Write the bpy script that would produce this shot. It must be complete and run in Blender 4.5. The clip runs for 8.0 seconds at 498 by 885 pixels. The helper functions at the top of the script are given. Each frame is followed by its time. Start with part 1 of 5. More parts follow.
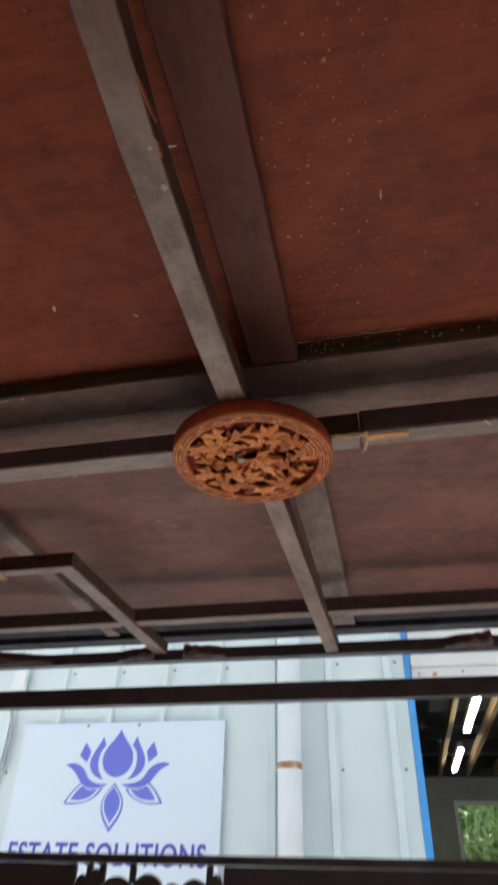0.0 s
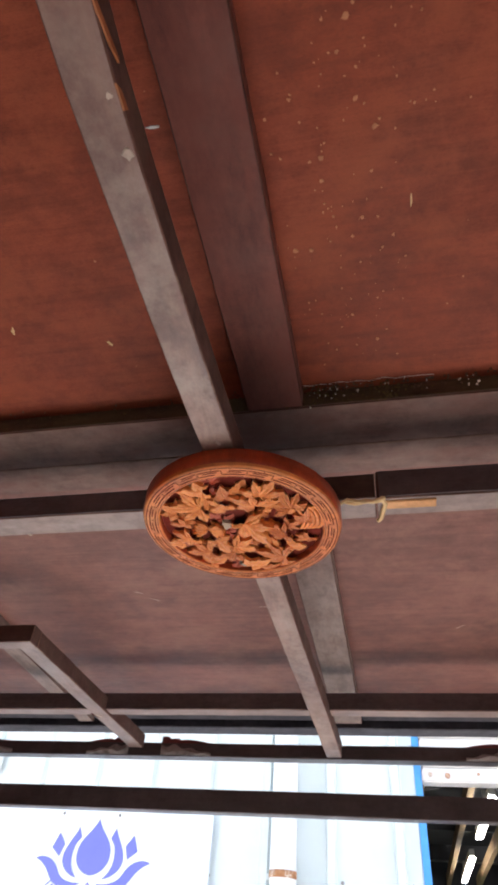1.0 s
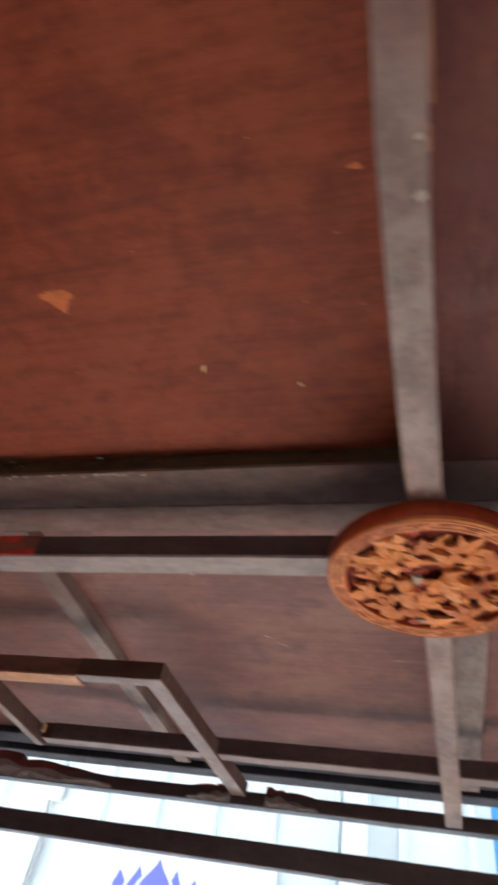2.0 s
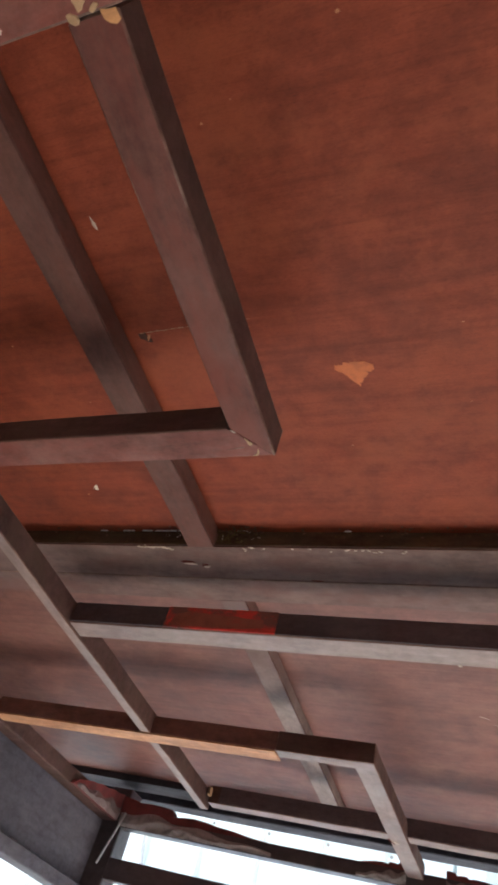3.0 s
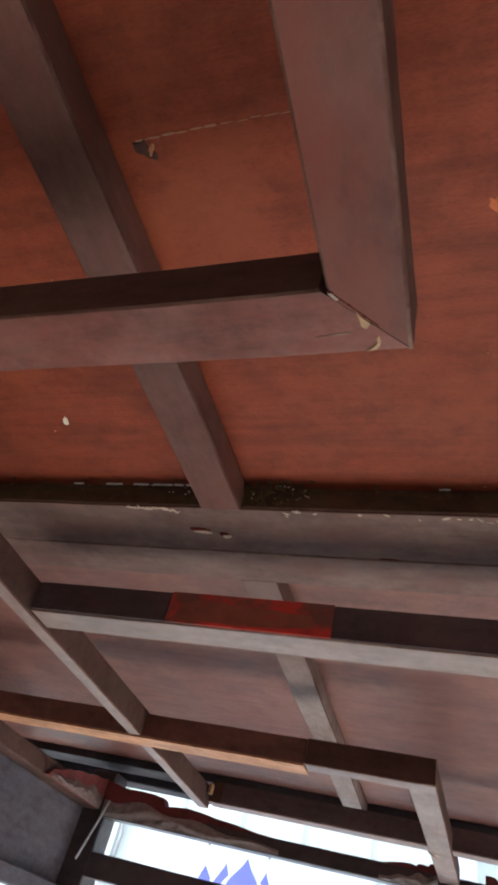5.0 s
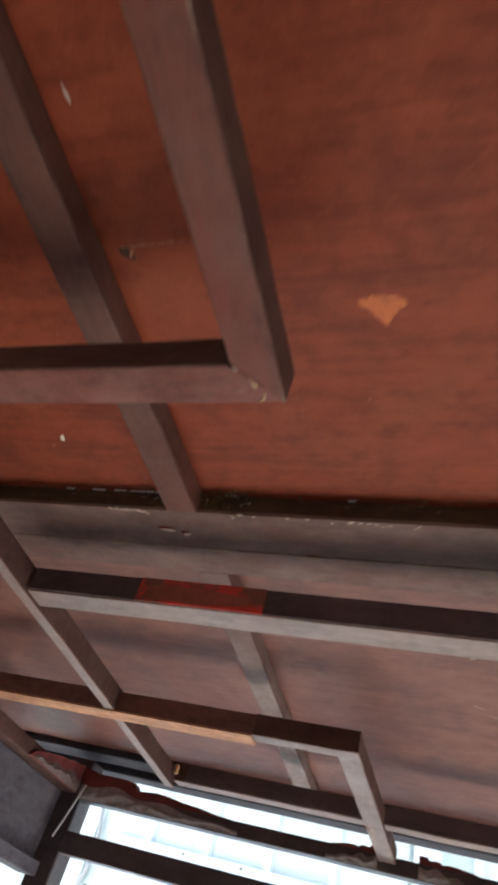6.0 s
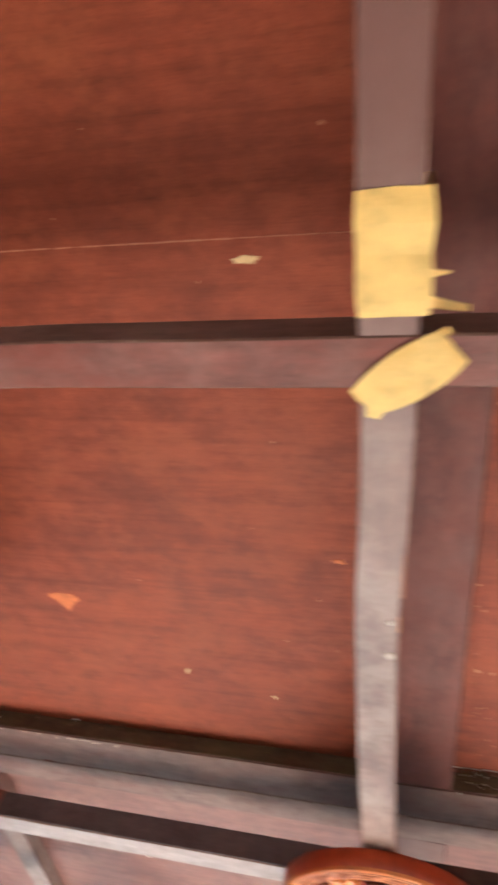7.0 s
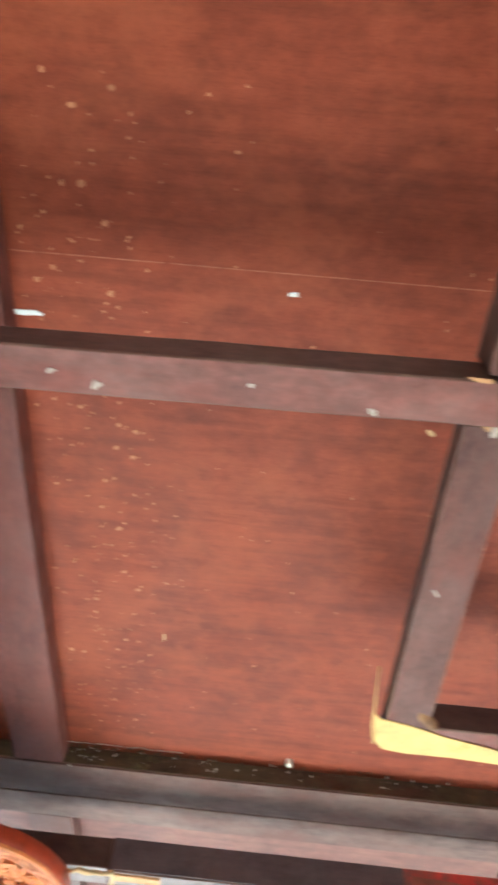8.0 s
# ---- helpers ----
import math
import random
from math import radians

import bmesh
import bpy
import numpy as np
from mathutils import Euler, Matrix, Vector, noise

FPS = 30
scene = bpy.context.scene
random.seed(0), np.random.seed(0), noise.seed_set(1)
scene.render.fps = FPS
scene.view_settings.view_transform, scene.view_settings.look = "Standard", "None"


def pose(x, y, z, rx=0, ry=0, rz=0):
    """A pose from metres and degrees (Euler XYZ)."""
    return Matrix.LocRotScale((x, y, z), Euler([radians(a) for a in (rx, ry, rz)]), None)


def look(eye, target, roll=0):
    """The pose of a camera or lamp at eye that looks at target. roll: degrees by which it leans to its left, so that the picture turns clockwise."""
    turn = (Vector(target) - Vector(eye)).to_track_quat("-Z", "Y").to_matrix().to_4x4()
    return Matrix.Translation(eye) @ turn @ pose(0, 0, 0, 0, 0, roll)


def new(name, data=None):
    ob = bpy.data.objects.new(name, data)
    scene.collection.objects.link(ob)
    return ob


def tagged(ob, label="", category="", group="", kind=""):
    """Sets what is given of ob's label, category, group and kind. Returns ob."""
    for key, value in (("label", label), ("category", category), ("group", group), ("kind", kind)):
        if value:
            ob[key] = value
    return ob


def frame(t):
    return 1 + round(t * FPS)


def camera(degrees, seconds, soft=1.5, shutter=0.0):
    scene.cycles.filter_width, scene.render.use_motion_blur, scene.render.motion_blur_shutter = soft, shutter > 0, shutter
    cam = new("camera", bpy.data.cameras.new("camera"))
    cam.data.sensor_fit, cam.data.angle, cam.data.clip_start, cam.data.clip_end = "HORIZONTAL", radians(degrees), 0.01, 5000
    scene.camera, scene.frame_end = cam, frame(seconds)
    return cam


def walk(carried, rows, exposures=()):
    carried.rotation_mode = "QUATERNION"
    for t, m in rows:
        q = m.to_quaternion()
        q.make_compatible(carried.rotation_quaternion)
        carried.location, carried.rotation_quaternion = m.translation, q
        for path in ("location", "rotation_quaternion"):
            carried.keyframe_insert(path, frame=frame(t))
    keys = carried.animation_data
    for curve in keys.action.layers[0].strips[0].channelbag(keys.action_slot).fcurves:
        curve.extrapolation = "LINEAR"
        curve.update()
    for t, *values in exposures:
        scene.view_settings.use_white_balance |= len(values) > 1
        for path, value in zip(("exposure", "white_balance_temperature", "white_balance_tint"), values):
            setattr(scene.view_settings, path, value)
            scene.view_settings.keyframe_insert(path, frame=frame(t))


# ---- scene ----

from collections import defaultdict

# ---------------------------------------------------------------- camera
H = 2.2  # height of the ceiling's underside over the ground
cam = camera(43.4, 8.0, soft=3.2, shutter=0.5)
PATH = [
    (0, (0.003, 0.346, -0.612), (-0.363, 1.926, 0.559), 1.7),
    (0.5, (-0.011, 0.473, -0.527), (-0.392, 1.957, 0.758), 4.1),
    (0.6, (-0.009, 0.481, -0.525), (-0.396, 1.954, 0.772), 4.5),
    (1, (-0.004, 0.477, -0.526), (-0.386, 1.914, 0.81), 5.6),
    (1.2, (-0.007, 0.476, -0.529), (-0.39, 1.898, 0.824), 6.2),
    (2.3, (-0.249, 0.427, -0.51), (-0.87, 1.7, 0.901), 16.6),
    (2.5, (-0.321, 0.395, -0.505), (-0.981, 1.637, 0.917), 17.9),
    (3, (-0.386, 0.397, -0.478), (-1.122, 1.623, 0.92), 19.8),
    (3.5, (-0.411, 0.432, -0.466), (-1.173, 1.683, 0.897), 19.6),
    (4, (-0.463, 0.498, -0.385), (-1.216, 1.789, 0.945), 18.9),
    (4.5, (-0.538, 0.558, -0.324), (-1.252, 1.897, 0.979), 17.7),
    (4.7, (-0.54, 0.562, -0.319), (-1.236, 1.921, 0.973), 17.4),
    (5.8, (-0.467, 0.505, -0.403), (-1.131, 1.855, 0.914), 18.5),
    (6, (-0.442, 0.469, -0.42), (-1.107, 1.791, 0.924), 19.6),
    (6.2, (-0.387, 0.412, -0.447), (-1.033, 1.692, 0.948), 19.9),
    (6.5, (-0.305, 0.32, -0.448), (-0.953, 1.494, 1.036), 24.4),
    (6.7, (-0.2246, 0.2692, -0.4246), (-0.8639, 1.3858, 1.1066), 24.21),
    (7, (-0.1413, 0.2348, -0.4431), (-0.6074, 1.2808, 1.1966), 21.28),
    (7.2, (-0.0837, 0.2319, -0.4493), (-0.4659, 1.3047, 1.1948), 18.47),
    (7.5, (0.0159, 0.2182, -0.4656), (-0.226, 1.258, 1.2256), 14.34),
    (8, (0.1341, 0.2161, -0.4784), (0.0886, 1.226, 1.2473), 7.54),
]
walk(cam, [(t, Matrix.Translation((0, 0, H)) @ look(eye, target, roll)) for t, eye, target, roll in PATH],
     exposures=[(0.0, 1.06, 6500, 7), (0.6, 1.88, 6500, 14), (1.0, 1.92, 6500, 15), (2.3, 1.83, 6300, 9), (3.0, 2.15, 6300, 9), (3.5, 2.0, 6200, 4), (4.5, 2.0, 6250, 8), (6.0, 2.0, 6300, 7), (6.4, 1.9, 6400, 8), (7.0, 3.15, 6500, 9), (7.5, 3.25, 6000, 3), (8.0, 3.45, 5500, -8)])

# ---------------------------------------------------------------- light
world = bpy.data.worlds.new("sky")
scene.world = world
world.use_nodes = True
wn = world.node_tree.nodes
sky = wn.new("ShaderNodeTexSky")
sky.sky_type = "NISHITA"
sky.sun_disc = False
sky.sun_elevation = radians(72.6)
sky.sun_rotation = radians(354.5)
sky.air_density = 1.6
sky.dust_density = 4.0
world.node_tree.links.new(sky.outputs[0], wn["Background"].inputs[0])
wn["Background"].inputs[1].default_value = 0.12
sun = new("sun", bpy.data.lights.new("sun", "SUN"))
sun.data.energy = 4.0
sun.data.angle = radians(1.5)
sun.data.color = (1.0, 0.98, 0.95)
sun.matrix_world = look((-0.6, 6.24, 20), (0, 0, 0))


# ---------------------------------------------------------------- materials
def mat(name, rough=0.6, metal=0.0, spec=0.5):
    m = bpy.data.materials.new(name)
    m.use_nodes = True
    b = m.node_tree.nodes["Principled BSDF"]
    b.inputs["Roughness"].default_value = rough
    b.inputs["Metallic"].default_value = metal
    b.inputs["Specular IOR Level"].default_value = spec
    return m, m.node_tree.nodes, m.node_tree.links, b


def rgba(c):
    return (c[0], c[1], c[2], 1.0)


def noise_at(n, l, scale3, scale, detail=5.0, rough=0.6, seed=0.0):
    tc = n.new("ShaderNodeTexCoord")
    mp = n.new("ShaderNodeMapping")
    mp.inputs["Scale"].default_value = scale3
    mp.inputs["Location"].default_value = (seed, seed * 1.7, seed * 0.3)
    l.new(tc.outputs["Object"], mp.inputs["Vector"])
    t = n.new("ShaderNodeTexNoise")
    t.inputs["Scale"].default_value = scale
    t.inputs["Detail"].default_value = detail
    t.inputs["Roughness"].default_value = rough
    l.new(mp.outputs[0], t.inputs["Vector"])
    return t


def ramp(n, l, src, stops):
    r = n.new("ShaderNodeValToRGB")
    els = r.color_ramp.elements
    while len(els) < len(stops):
        els.new(0.5)
    for e, (p, c) in zip(els, stops):
        e.position = p
        e.color = rgba(c) if len(c) == 3 else c
    l.new(src, r.inputs[0])
    return r


def mixc(n, l, fac, a, b, mode="MIX"):
    m = n.new("ShaderNodeMix")
    m.data_type = "RGBA"
    m.blend_type = mode
    for sock, v in ((m.inputs["Factor"], fac), (m.inputs["A"], a), (m.inputs["B"], b)):
        if isinstance(v, (int, float)):
            sock.default_value = v
        elif isinstance(v, tuple):
            sock.default_value = rgba(v)
        else:
            l.new(v, sock)
    return m.outputs["Result"]


def bump(n, l, b, height, strength, dist=0.002):
    k = n.new("ShaderNodeBump")
    k.inputs["Strength"].default_value = strength
    k.inputs["Distance"].default_value = dist
    l.new(height, k.inputs["Height"])
    l.new(k.outputs[0], b.inputs["Normal"])


G = (0, 0, 0)


def wood(name, dark, mid, light, axis="x", rough=0.42, grain=1.0, dust=0.0, dustc=(0.34, 0.30, 0.26), streak=0.5, spec=0.5, seed=0.0, patch=None, sheen_span=None, coat=0.0):
    """Stained timber: uneven grain, broad blotches, patches of other stain, dust and fine pores."""
    m, n, l, b = mat(name, rough, 0, spec)
    along = {"x": (3.0, 26, 26), "y": (26, 3.0, 26), "z": (26, 26, 3.0)}[axis]
    broad = {"x": (1.0, 3, 3), "y": (3, 1.0, 3), "z": (3, 3, 1.0)}[axis]
    g = noise_at(n, l, along, 4.0 * grain, 9, 0.72, seed)
    br = noise_at(n, l, broad, 3.6, 7, 0.68, seed + 3)
    fine = noise_at(n, l, (1, 1, 1), 70, 5, 0.75, seed + 5)
    base = ramp(n, l, br.outputs[0], [(0.32, dark), (0.5, mid), (0.70, light)])
    gr = ramp(n, l, g.outputs[0], [(0.32, (0.6, 0.56, 0.54)), (0.52, (1, 1, 1)), (0.75, (1.16, 1.13, 1.1))])
    c = mixc(n, l, streak * 0.7, base.outputs[0], gr.outputs[0], "MULTIPLY")
    fr = ramp(n, l, fine.outputs[0], [(0.36, (0.72, 0.70, 0.70)), (0.58, (1.06, 1.06, 1.06))])
    c = mixc(n, l, 0.7, c, fr.outputs[0], "MULTIPLY")
    mott = noise_at(n, l, broad, 15, 8, 0.74, seed + 31)
    c = mixc(n, l, 0.75, c, ramp(n, l, mott.outputs[0], [(0.36, (0.66, 0.60, 0.58)), (0.5, (1, 1, 1)), (0.66, (1.26, 1.22, 1.2))]).outputs[0], "MULTIPLY")
    if patch:
        pn = noise_at(n, l, broad, 6.5, 7, 0.68, seed + 21)
        c = mixc(n, l, ramp(n, l, pn.outputs[0], [(0.48, G), (0.63, (0.8, 0.8, 0.8))]).outputs[0], c, patch)
    if dust > 0:
        dn = noise_at(n, l, (1, 1, 1), 13, 9, 0.75, seed + 9)
        df = ramp(n, l, dn.outputs[0], [(0.45, G), (0.72, (dust, dust, dust))])
        df = df.outputs[0]
        # colour pales and dust thickens along Y: far sheen painted in
        if sheen_span:
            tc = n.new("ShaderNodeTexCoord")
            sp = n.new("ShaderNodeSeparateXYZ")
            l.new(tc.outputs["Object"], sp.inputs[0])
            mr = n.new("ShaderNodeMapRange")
            mr.inputs["From Min"].default_value, mr.inputs["From Max"].default_value = sheen_span[0], sheen_span[1]
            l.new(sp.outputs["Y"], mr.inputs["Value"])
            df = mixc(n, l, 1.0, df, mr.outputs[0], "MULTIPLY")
            c = mixc(n, l, mr.outputs[0], sheen_span[2], c)
        c = mixc(n, l, df, c, dustc)
    l.new(c, b.inputs["Base Color"])
    rn = noise_at(n, l, (1, 1, 1), 16, 7, 0.7, seed + 11)
    rr = n.new("ShaderNodeMapRange")
    rr.inputs["From Min"].default_value, rr.inputs["From Max"].default_value = 0.3, 0.7
    rr.inputs["To Min"].default_value = rough - 0.1
    rr.inputs["To Max"].default_value = min(1.0, rough + 0.2)
    l.new(rn.outputs[0], rr.inputs["Value"])
    l.new(rr.outputs[0], b.inputs["Roughness"])
    b.inputs["Coat Weight"].default_value = coat
    b.inputs["Coat Roughness"].default_value = 0.32
    hm = mixc(n, l, 0.5, g.outputs[0], fine.outputs[0])
    bump(n, l, b, hm, 0.35, 0.0015)
    return m


def plain(name, col, rough=0.6, metal=0.0, var=0.25, scale=12.0, bumps=0.15, dirt=None, dirt_at=0.6, spec=0.5, dirtscale=4.0):
    """A painted or dusty surface with two scales of variation."""
    m, n, l, b = mat(name, rough, metal, spec)
    a = noise_at(n, l, (1, 1, 1), scale, 6, 0.65, 1)
    f = noise_at(n, l, (1, 1, 1), scale * 9, 4, 0.6, 2)
    lo, hi = tuple(v * (1 - var) for v in col), tuple(min(1, v * (1 + var * 0.5)) for v in col)
    c = ramp(n, l, a.outputs[0], [(0.3, lo), (0.5, col), (0.75, hi)]).outputs[0]
    if dirt:
        d = noise_at(n, l, (1, 1, 1), dirtscale, 8, 0.7, 7)
        df = ramp(n, l, d.outputs[0], [(dirt_at, G), (dirt_at + 0.12, (1, 1, 1))])
        c = mixc(n, l, df.outputs[0], c, dirt)
    l.new(c, b.inputs["Base Color"])
    bump(n, l, b, f.outputs[0], bumps, 0.001)
    return m


def plywood(name, dark, mid, light, stain, rough=0.4, seed=0.0, spec=0.5):
    """Rotary-cut veneer: cloudy colour, faint long figure, dark smudges and fine pores."""
    m, n, l, b = mat(name, rough, 0, spec)
    cloud1 = noise_at(n, l, (1.0, 1.6, 1), 3.2, 8, 0.68, seed)
    cloud2 = noise_at(n, l, (1.0, 1.15, 1), 13, 9, 0.74, seed + 2)
    fig = noise_at(n, l, (1.3, 24, 1), 4.5, 8, 0.66, seed + 4)
    pore = noise_at(n, l, (5, 16, 1), 60, 3, 0.6, seed + 6)
    smudge = noise_at(n, l, (1.6, 4.5, 1), 2.4, 7, 0.72, seed + 8)
    c = ramp(n, l, cloud1.outputs[0], [(0.30, dark), (0.50, mid), (0.70, light)]).outputs[0]
    c = mixc(n, l, 0.68, c, ramp(n, l, cloud2.outputs[0], [(0.30, (0.62, 0.60, 0.58)), (0.52, (1, 1, 1)), (0.74, (1.22, 1.22, 1.2))]).outputs[0], "MULTIPLY")
    c = mixc(n, l, 0.5, c, ramp(n, l, fig.outputs[0], [(0.34, (0.62, 0.58, 0.56)), (0.52, (1, 1, 1)), (0.70, (1.14, 1.14, 1.14))]).outputs[0], "MULTIPLY")
    c = mixc(n, l, 0.38, c, ramp(n, l, pore.outputs[0], [(0.34, (0.55, 0.5, 0.5)), (0.48, (1, 1, 1)), (0.70, (1.12, 1.12, 1.12))]).outputs[0], "MULTIPLY")
    c = mixc(n, l, ramp(n, l, smudge.outputs[0], [(0.58, G), (0.82, (0.36, 0.36, 0.36))]).outputs[0], c, stain)
    blot = noise_at(n, l, (1.0, 1.3, 1), 30, 6, 0.7, seed + 12)
    c = mixc(n, l, 0.42, c, ramp(n, l, blot.outputs[0], [(0.36, (0.68, 0.62, 0.58)), (0.5, (1, 1, 1)), (0.66, (1.3, 1.42, 1.4))]).outputs[0], "MULTIPLY")
    fibre = noise_at(n, l, (9, 120, 1), 6, 4, 0.6, seed + 17)
    c = mixc(n, l, 0.45, c, ramp(n, l, fibre.outputs[0], [(0.30, (0.72, 0.68, 0.66)), (0.44, (1, 1, 1)), (0.60, (1, 1, 1)), (0.74, (1.3, 1.4, 1.42))]).outputs[0], "MULTIPLY")
    grime = noise_at(n, l, (1.0, 1.5, 1), 7.5, 10, 0.76, seed + 19)
    c = mixc(n, l, ramp(n, l, grime.outputs[0], [(0.52, G), (0.74, (0.42, 0.42, 0.42))]).outputs[0], c, stain)
    bloom = noise_at(n, l, (1.0, 1.2, 1), 6.0, 11, 0.78, seed + 23)
    c = mixc(n, l, ramp(n, l, bloom.outputs[0], [(0.50, G), (0.66, (0.7, 0.7, 0.7))]).outputs[0], c, tuple(min(1.0, v * k) for v, k in zip(light, (1.08, 1.2, 1.1))))
    pits = noise_at(n, l, (1, 1, 1), 320, 2, 0.5, seed + 15)
    c = mixc(n, l, 0.18, c, ramp(n, l, pits.outputs[0], [(0.27, (0.35, 0.3, 0.3)), (0.38, (1, 1, 1))]).outputs[0], "MULTIPLY")
    l.new(c, b.inputs["Base Color"])
    rr = n.new("ShaderNodeMapRange")
    rr.inputs["To Min"].default_value, rr.inputs["To Max"].default_value = rough - 0.08, rough + 0.2
    l.new(cloud2.outputs[0], rr.inputs["Value"])
    l.new(rr.outputs[0], b.inputs["Roughness"])
    bump(n, l, b, pore.outputs[0], 0.07, 0.0006)
    return m


M_PLY = plywood("plywood_stained", (0.205, 0.037, 0.0158), (0.245, 0.046, 0.0195), (0.300, 0.061, 0.026), (0.105, 0.025, 0.013), 0.55, spec=0.24)
# the same ply beyond the beam, with sheen and haze greyed into its colour
M_PLYF = plywood("plywood_sheen_haze", (0.15, 0.056, 0.042), (0.205, 0.079, 0.060), (0.265, 0.110, 0.085), (0.105, 0.046, 0.036), 0.46, 20.0, 0.42)
M_BAT_X = wood("batten_across", (0.13, 0.037, 0.027), (0.21, 0.064, 0.047), (0.285, 0.103, 0.078), "x", 0.5, 1.0, 0.45, (0.29, 0.16, 0.13), 0.6, 0.35, 2, (0.22, 0.046, 0.030))
M_BAT_Y = wood("batten_along", (0.080, 0.027, 0.020), (0.135, 0.048, 0.036), (0.19, 0.078, 0.059), "y", 0.56, 1.0, 0.4, (0.22, 0.118, 0.093), 0.6, 0.3, 5, (0.20, 0.050, 0.034))
M_JOIST = wood("joist_wood", (0.080, 0.031, 0.023), (0.13, 0.053, 0.040), (0.18, 0.080, 0.060), "y", 0.56, 1.0, 0.4, (0.19, 0.105, 0.08), 0.6, 0.3, 8, (0.15, 0.046, 0.032))
M_JOISTR = wood("plum_joist_wood", (0.095, 0.024, 0.017), (0.15, 0.039, 0.028), (0.20, 0.058, 0.043), "y", 0.56, 1.0, 0.35, (0.17, 0.085, 0.068), 0.6, 0.3, 9, (0.16, 0.040, 0.028))
# real dust, plus a greying along Y that stands for grazing sheen
M_MID = wood("dusty_sheen_batten", (0.13, 0.060, 0.045), (0.235, 0.125, 0.097), (0.34, 0.215, 0.17), "y", 0.45, 1.0, 0.8, (0.41, 0.30, 0.24), 0.8, 0.5, 55, None, (0.20, 0.85, (0.17, 0.065, 0.05)), coat=0.3)
# far battens: pale grey base colour holds the grazing sheen of their undersides
M_FAR_X = wood("sheen_batten_across", (0.165, 0.098, 0.082), (0.26, 0.168, 0.143), (0.35, 0.25, 0.218), "x", 0.4, 1.0, 0.4, (0.34, 0.25, 0.21), 0.6, 0.7, 61, coat=0.22)
M_FAR_Y = wood("sheen_batten_along", (0.165, 0.098, 0.082), (0.26, 0.168, 0.143), (0.35, 0.25, 0.218), "y", 0.4, 1.0, 0.4, (0.34, 0.25, 0.21), 0.6, 0.7, 63, coat=0.22)
# joist ends beyond the beam, reflected daylight mixed into the base colour
M_JOISTF = wood("sheen_joist", (0.15, 0.095, 0.080), (0.24, 0.165, 0.142), (0.33, 0.245, 0.215), "y", 0.5, 1.0, 0.5, (0.36, 0.29, 0.25), 0.7, 0.4, 65, None, (1.12, 1.40, (0.15, 0.066, 0.050)), coat=0.1)
# darkened brown: side shade put into the colour; the side rail shares it
M_SHADESIDE = wood("shaded_batten_side_and_rail", (0.068, 0.031, 0.026), (0.108, 0.050, 0.042), (0.155, 0.077, 0.064), "x", 0.6, 1.0, 0.4, (0.17, 0.11, 0.08), 0.8, 0.3, 67, (0.095, 0.050, 0.036))
M_BEAM = wood("beam_wood", (0.110, 0.057, 0.046), (0.17, 0.092, 0.075), (0.235, 0.135, 0.112), "x", 0.62, 1.0, 0.5, (0.24, 0.16, 0.13), 0.6, 0.4, 11, (0.17, 0.070, 0.055))
M_RAW = wood("raw_wood", (0.50, 0.22, 0.08), (0.62, 0.30, 0.12), (0.70, 0.37, 0.16), "x", 0.6, 1.0, 0, streak=0.5, seed=4)
M_RAWX = wood("fresh_batten", (0.42, 0.19, 0.09), (0.58, 0.29, 0.15), (0.68, 0.37, 0.20), "x", 0.5, 1.0, 0, streak=0.4, seed=6)
M_BLACKFACE = wood("black_stained_face", (0.075, 0.051, 0.054), (0.115, 0.080, 0.085), (0.16, 0.112, 0.116), "x", 0.55, 1.0, 0.35, (0.20, 0.15, 0.14), 0.5, 0.5, 71)
M_RED = plain("worn_red_paint", (0.72, 0.060, 0.045), 0.5, var=0.35, scale=25, bumps=0.2, dirt=(0.24, 0.09, 0.07), dirt_at=0.47, dirtscale=22)
M_DISC = wood("varnished_carving", (0.74, 0.17, 0.035), (0.88, 0.285, 0.065), (0.94, 0.42, 0.125), "x", 0.38, 1.0, 0.12, (0.6, 0.33, 0.18), 0.4, 0.5, 17)
dn, dl = M_DISC.node_tree.nodes, M_DISC.node_tree.links
db = dn["Principled BSDF"]
dsrc = db.inputs["Base Color"].links[0].from_socket
dinfo = dn.new("ShaderNodeObjectInfo")
dramp = ramp(dn, dl, dinfo.outputs["Random"], [(0.0, (0.78, 0.66, 0.6)), (0.5, (1, 1, 1)), (1.0, (1.06, 1.15, 1.2))])
dl.new(mixc(dn, dl, 1.0, dsrc, dramp.outputs[0], "MULTIPLY"), db.inputs["Base Color"])
M_DISCSIDE = wood("red_lacquer", (0.42, 0.055, 0.02), (0.54, 0.08, 0.027), (0.62, 0.115, 0.04), "z", 0.35, 1.0, 0.1, (0.35, 0.14, 0.08), 0.4, 0.6, 18)
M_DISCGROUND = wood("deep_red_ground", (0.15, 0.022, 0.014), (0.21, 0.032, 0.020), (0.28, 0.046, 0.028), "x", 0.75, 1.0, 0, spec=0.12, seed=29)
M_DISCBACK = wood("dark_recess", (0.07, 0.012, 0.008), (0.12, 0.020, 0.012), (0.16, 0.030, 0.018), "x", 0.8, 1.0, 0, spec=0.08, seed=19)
M_ARM = wood("stained_arm", (0.15, 0.056, 0.042), (0.23, 0.092, 0.069), (0.30, 0.13, 0.10), "x", 0.5, 1.0, 0.3, (0.24, 0.15, 0.125), 0.6, 0.5, 23)
M_BACK = wood("brown_light_block", (0.085, 0.05, 0.036), (0.13, 0.08, 0.06), (0.18, 0.115, 0.085), "z", 0.6, 1.0, 0.2, (0.12, 0.09, 0.08), 0.5, 0.4, 27)
M_PALE = plain("pale_worn_wood", (0.58, 0.44, 0.35), 0.7, var=0.3, scale=40)
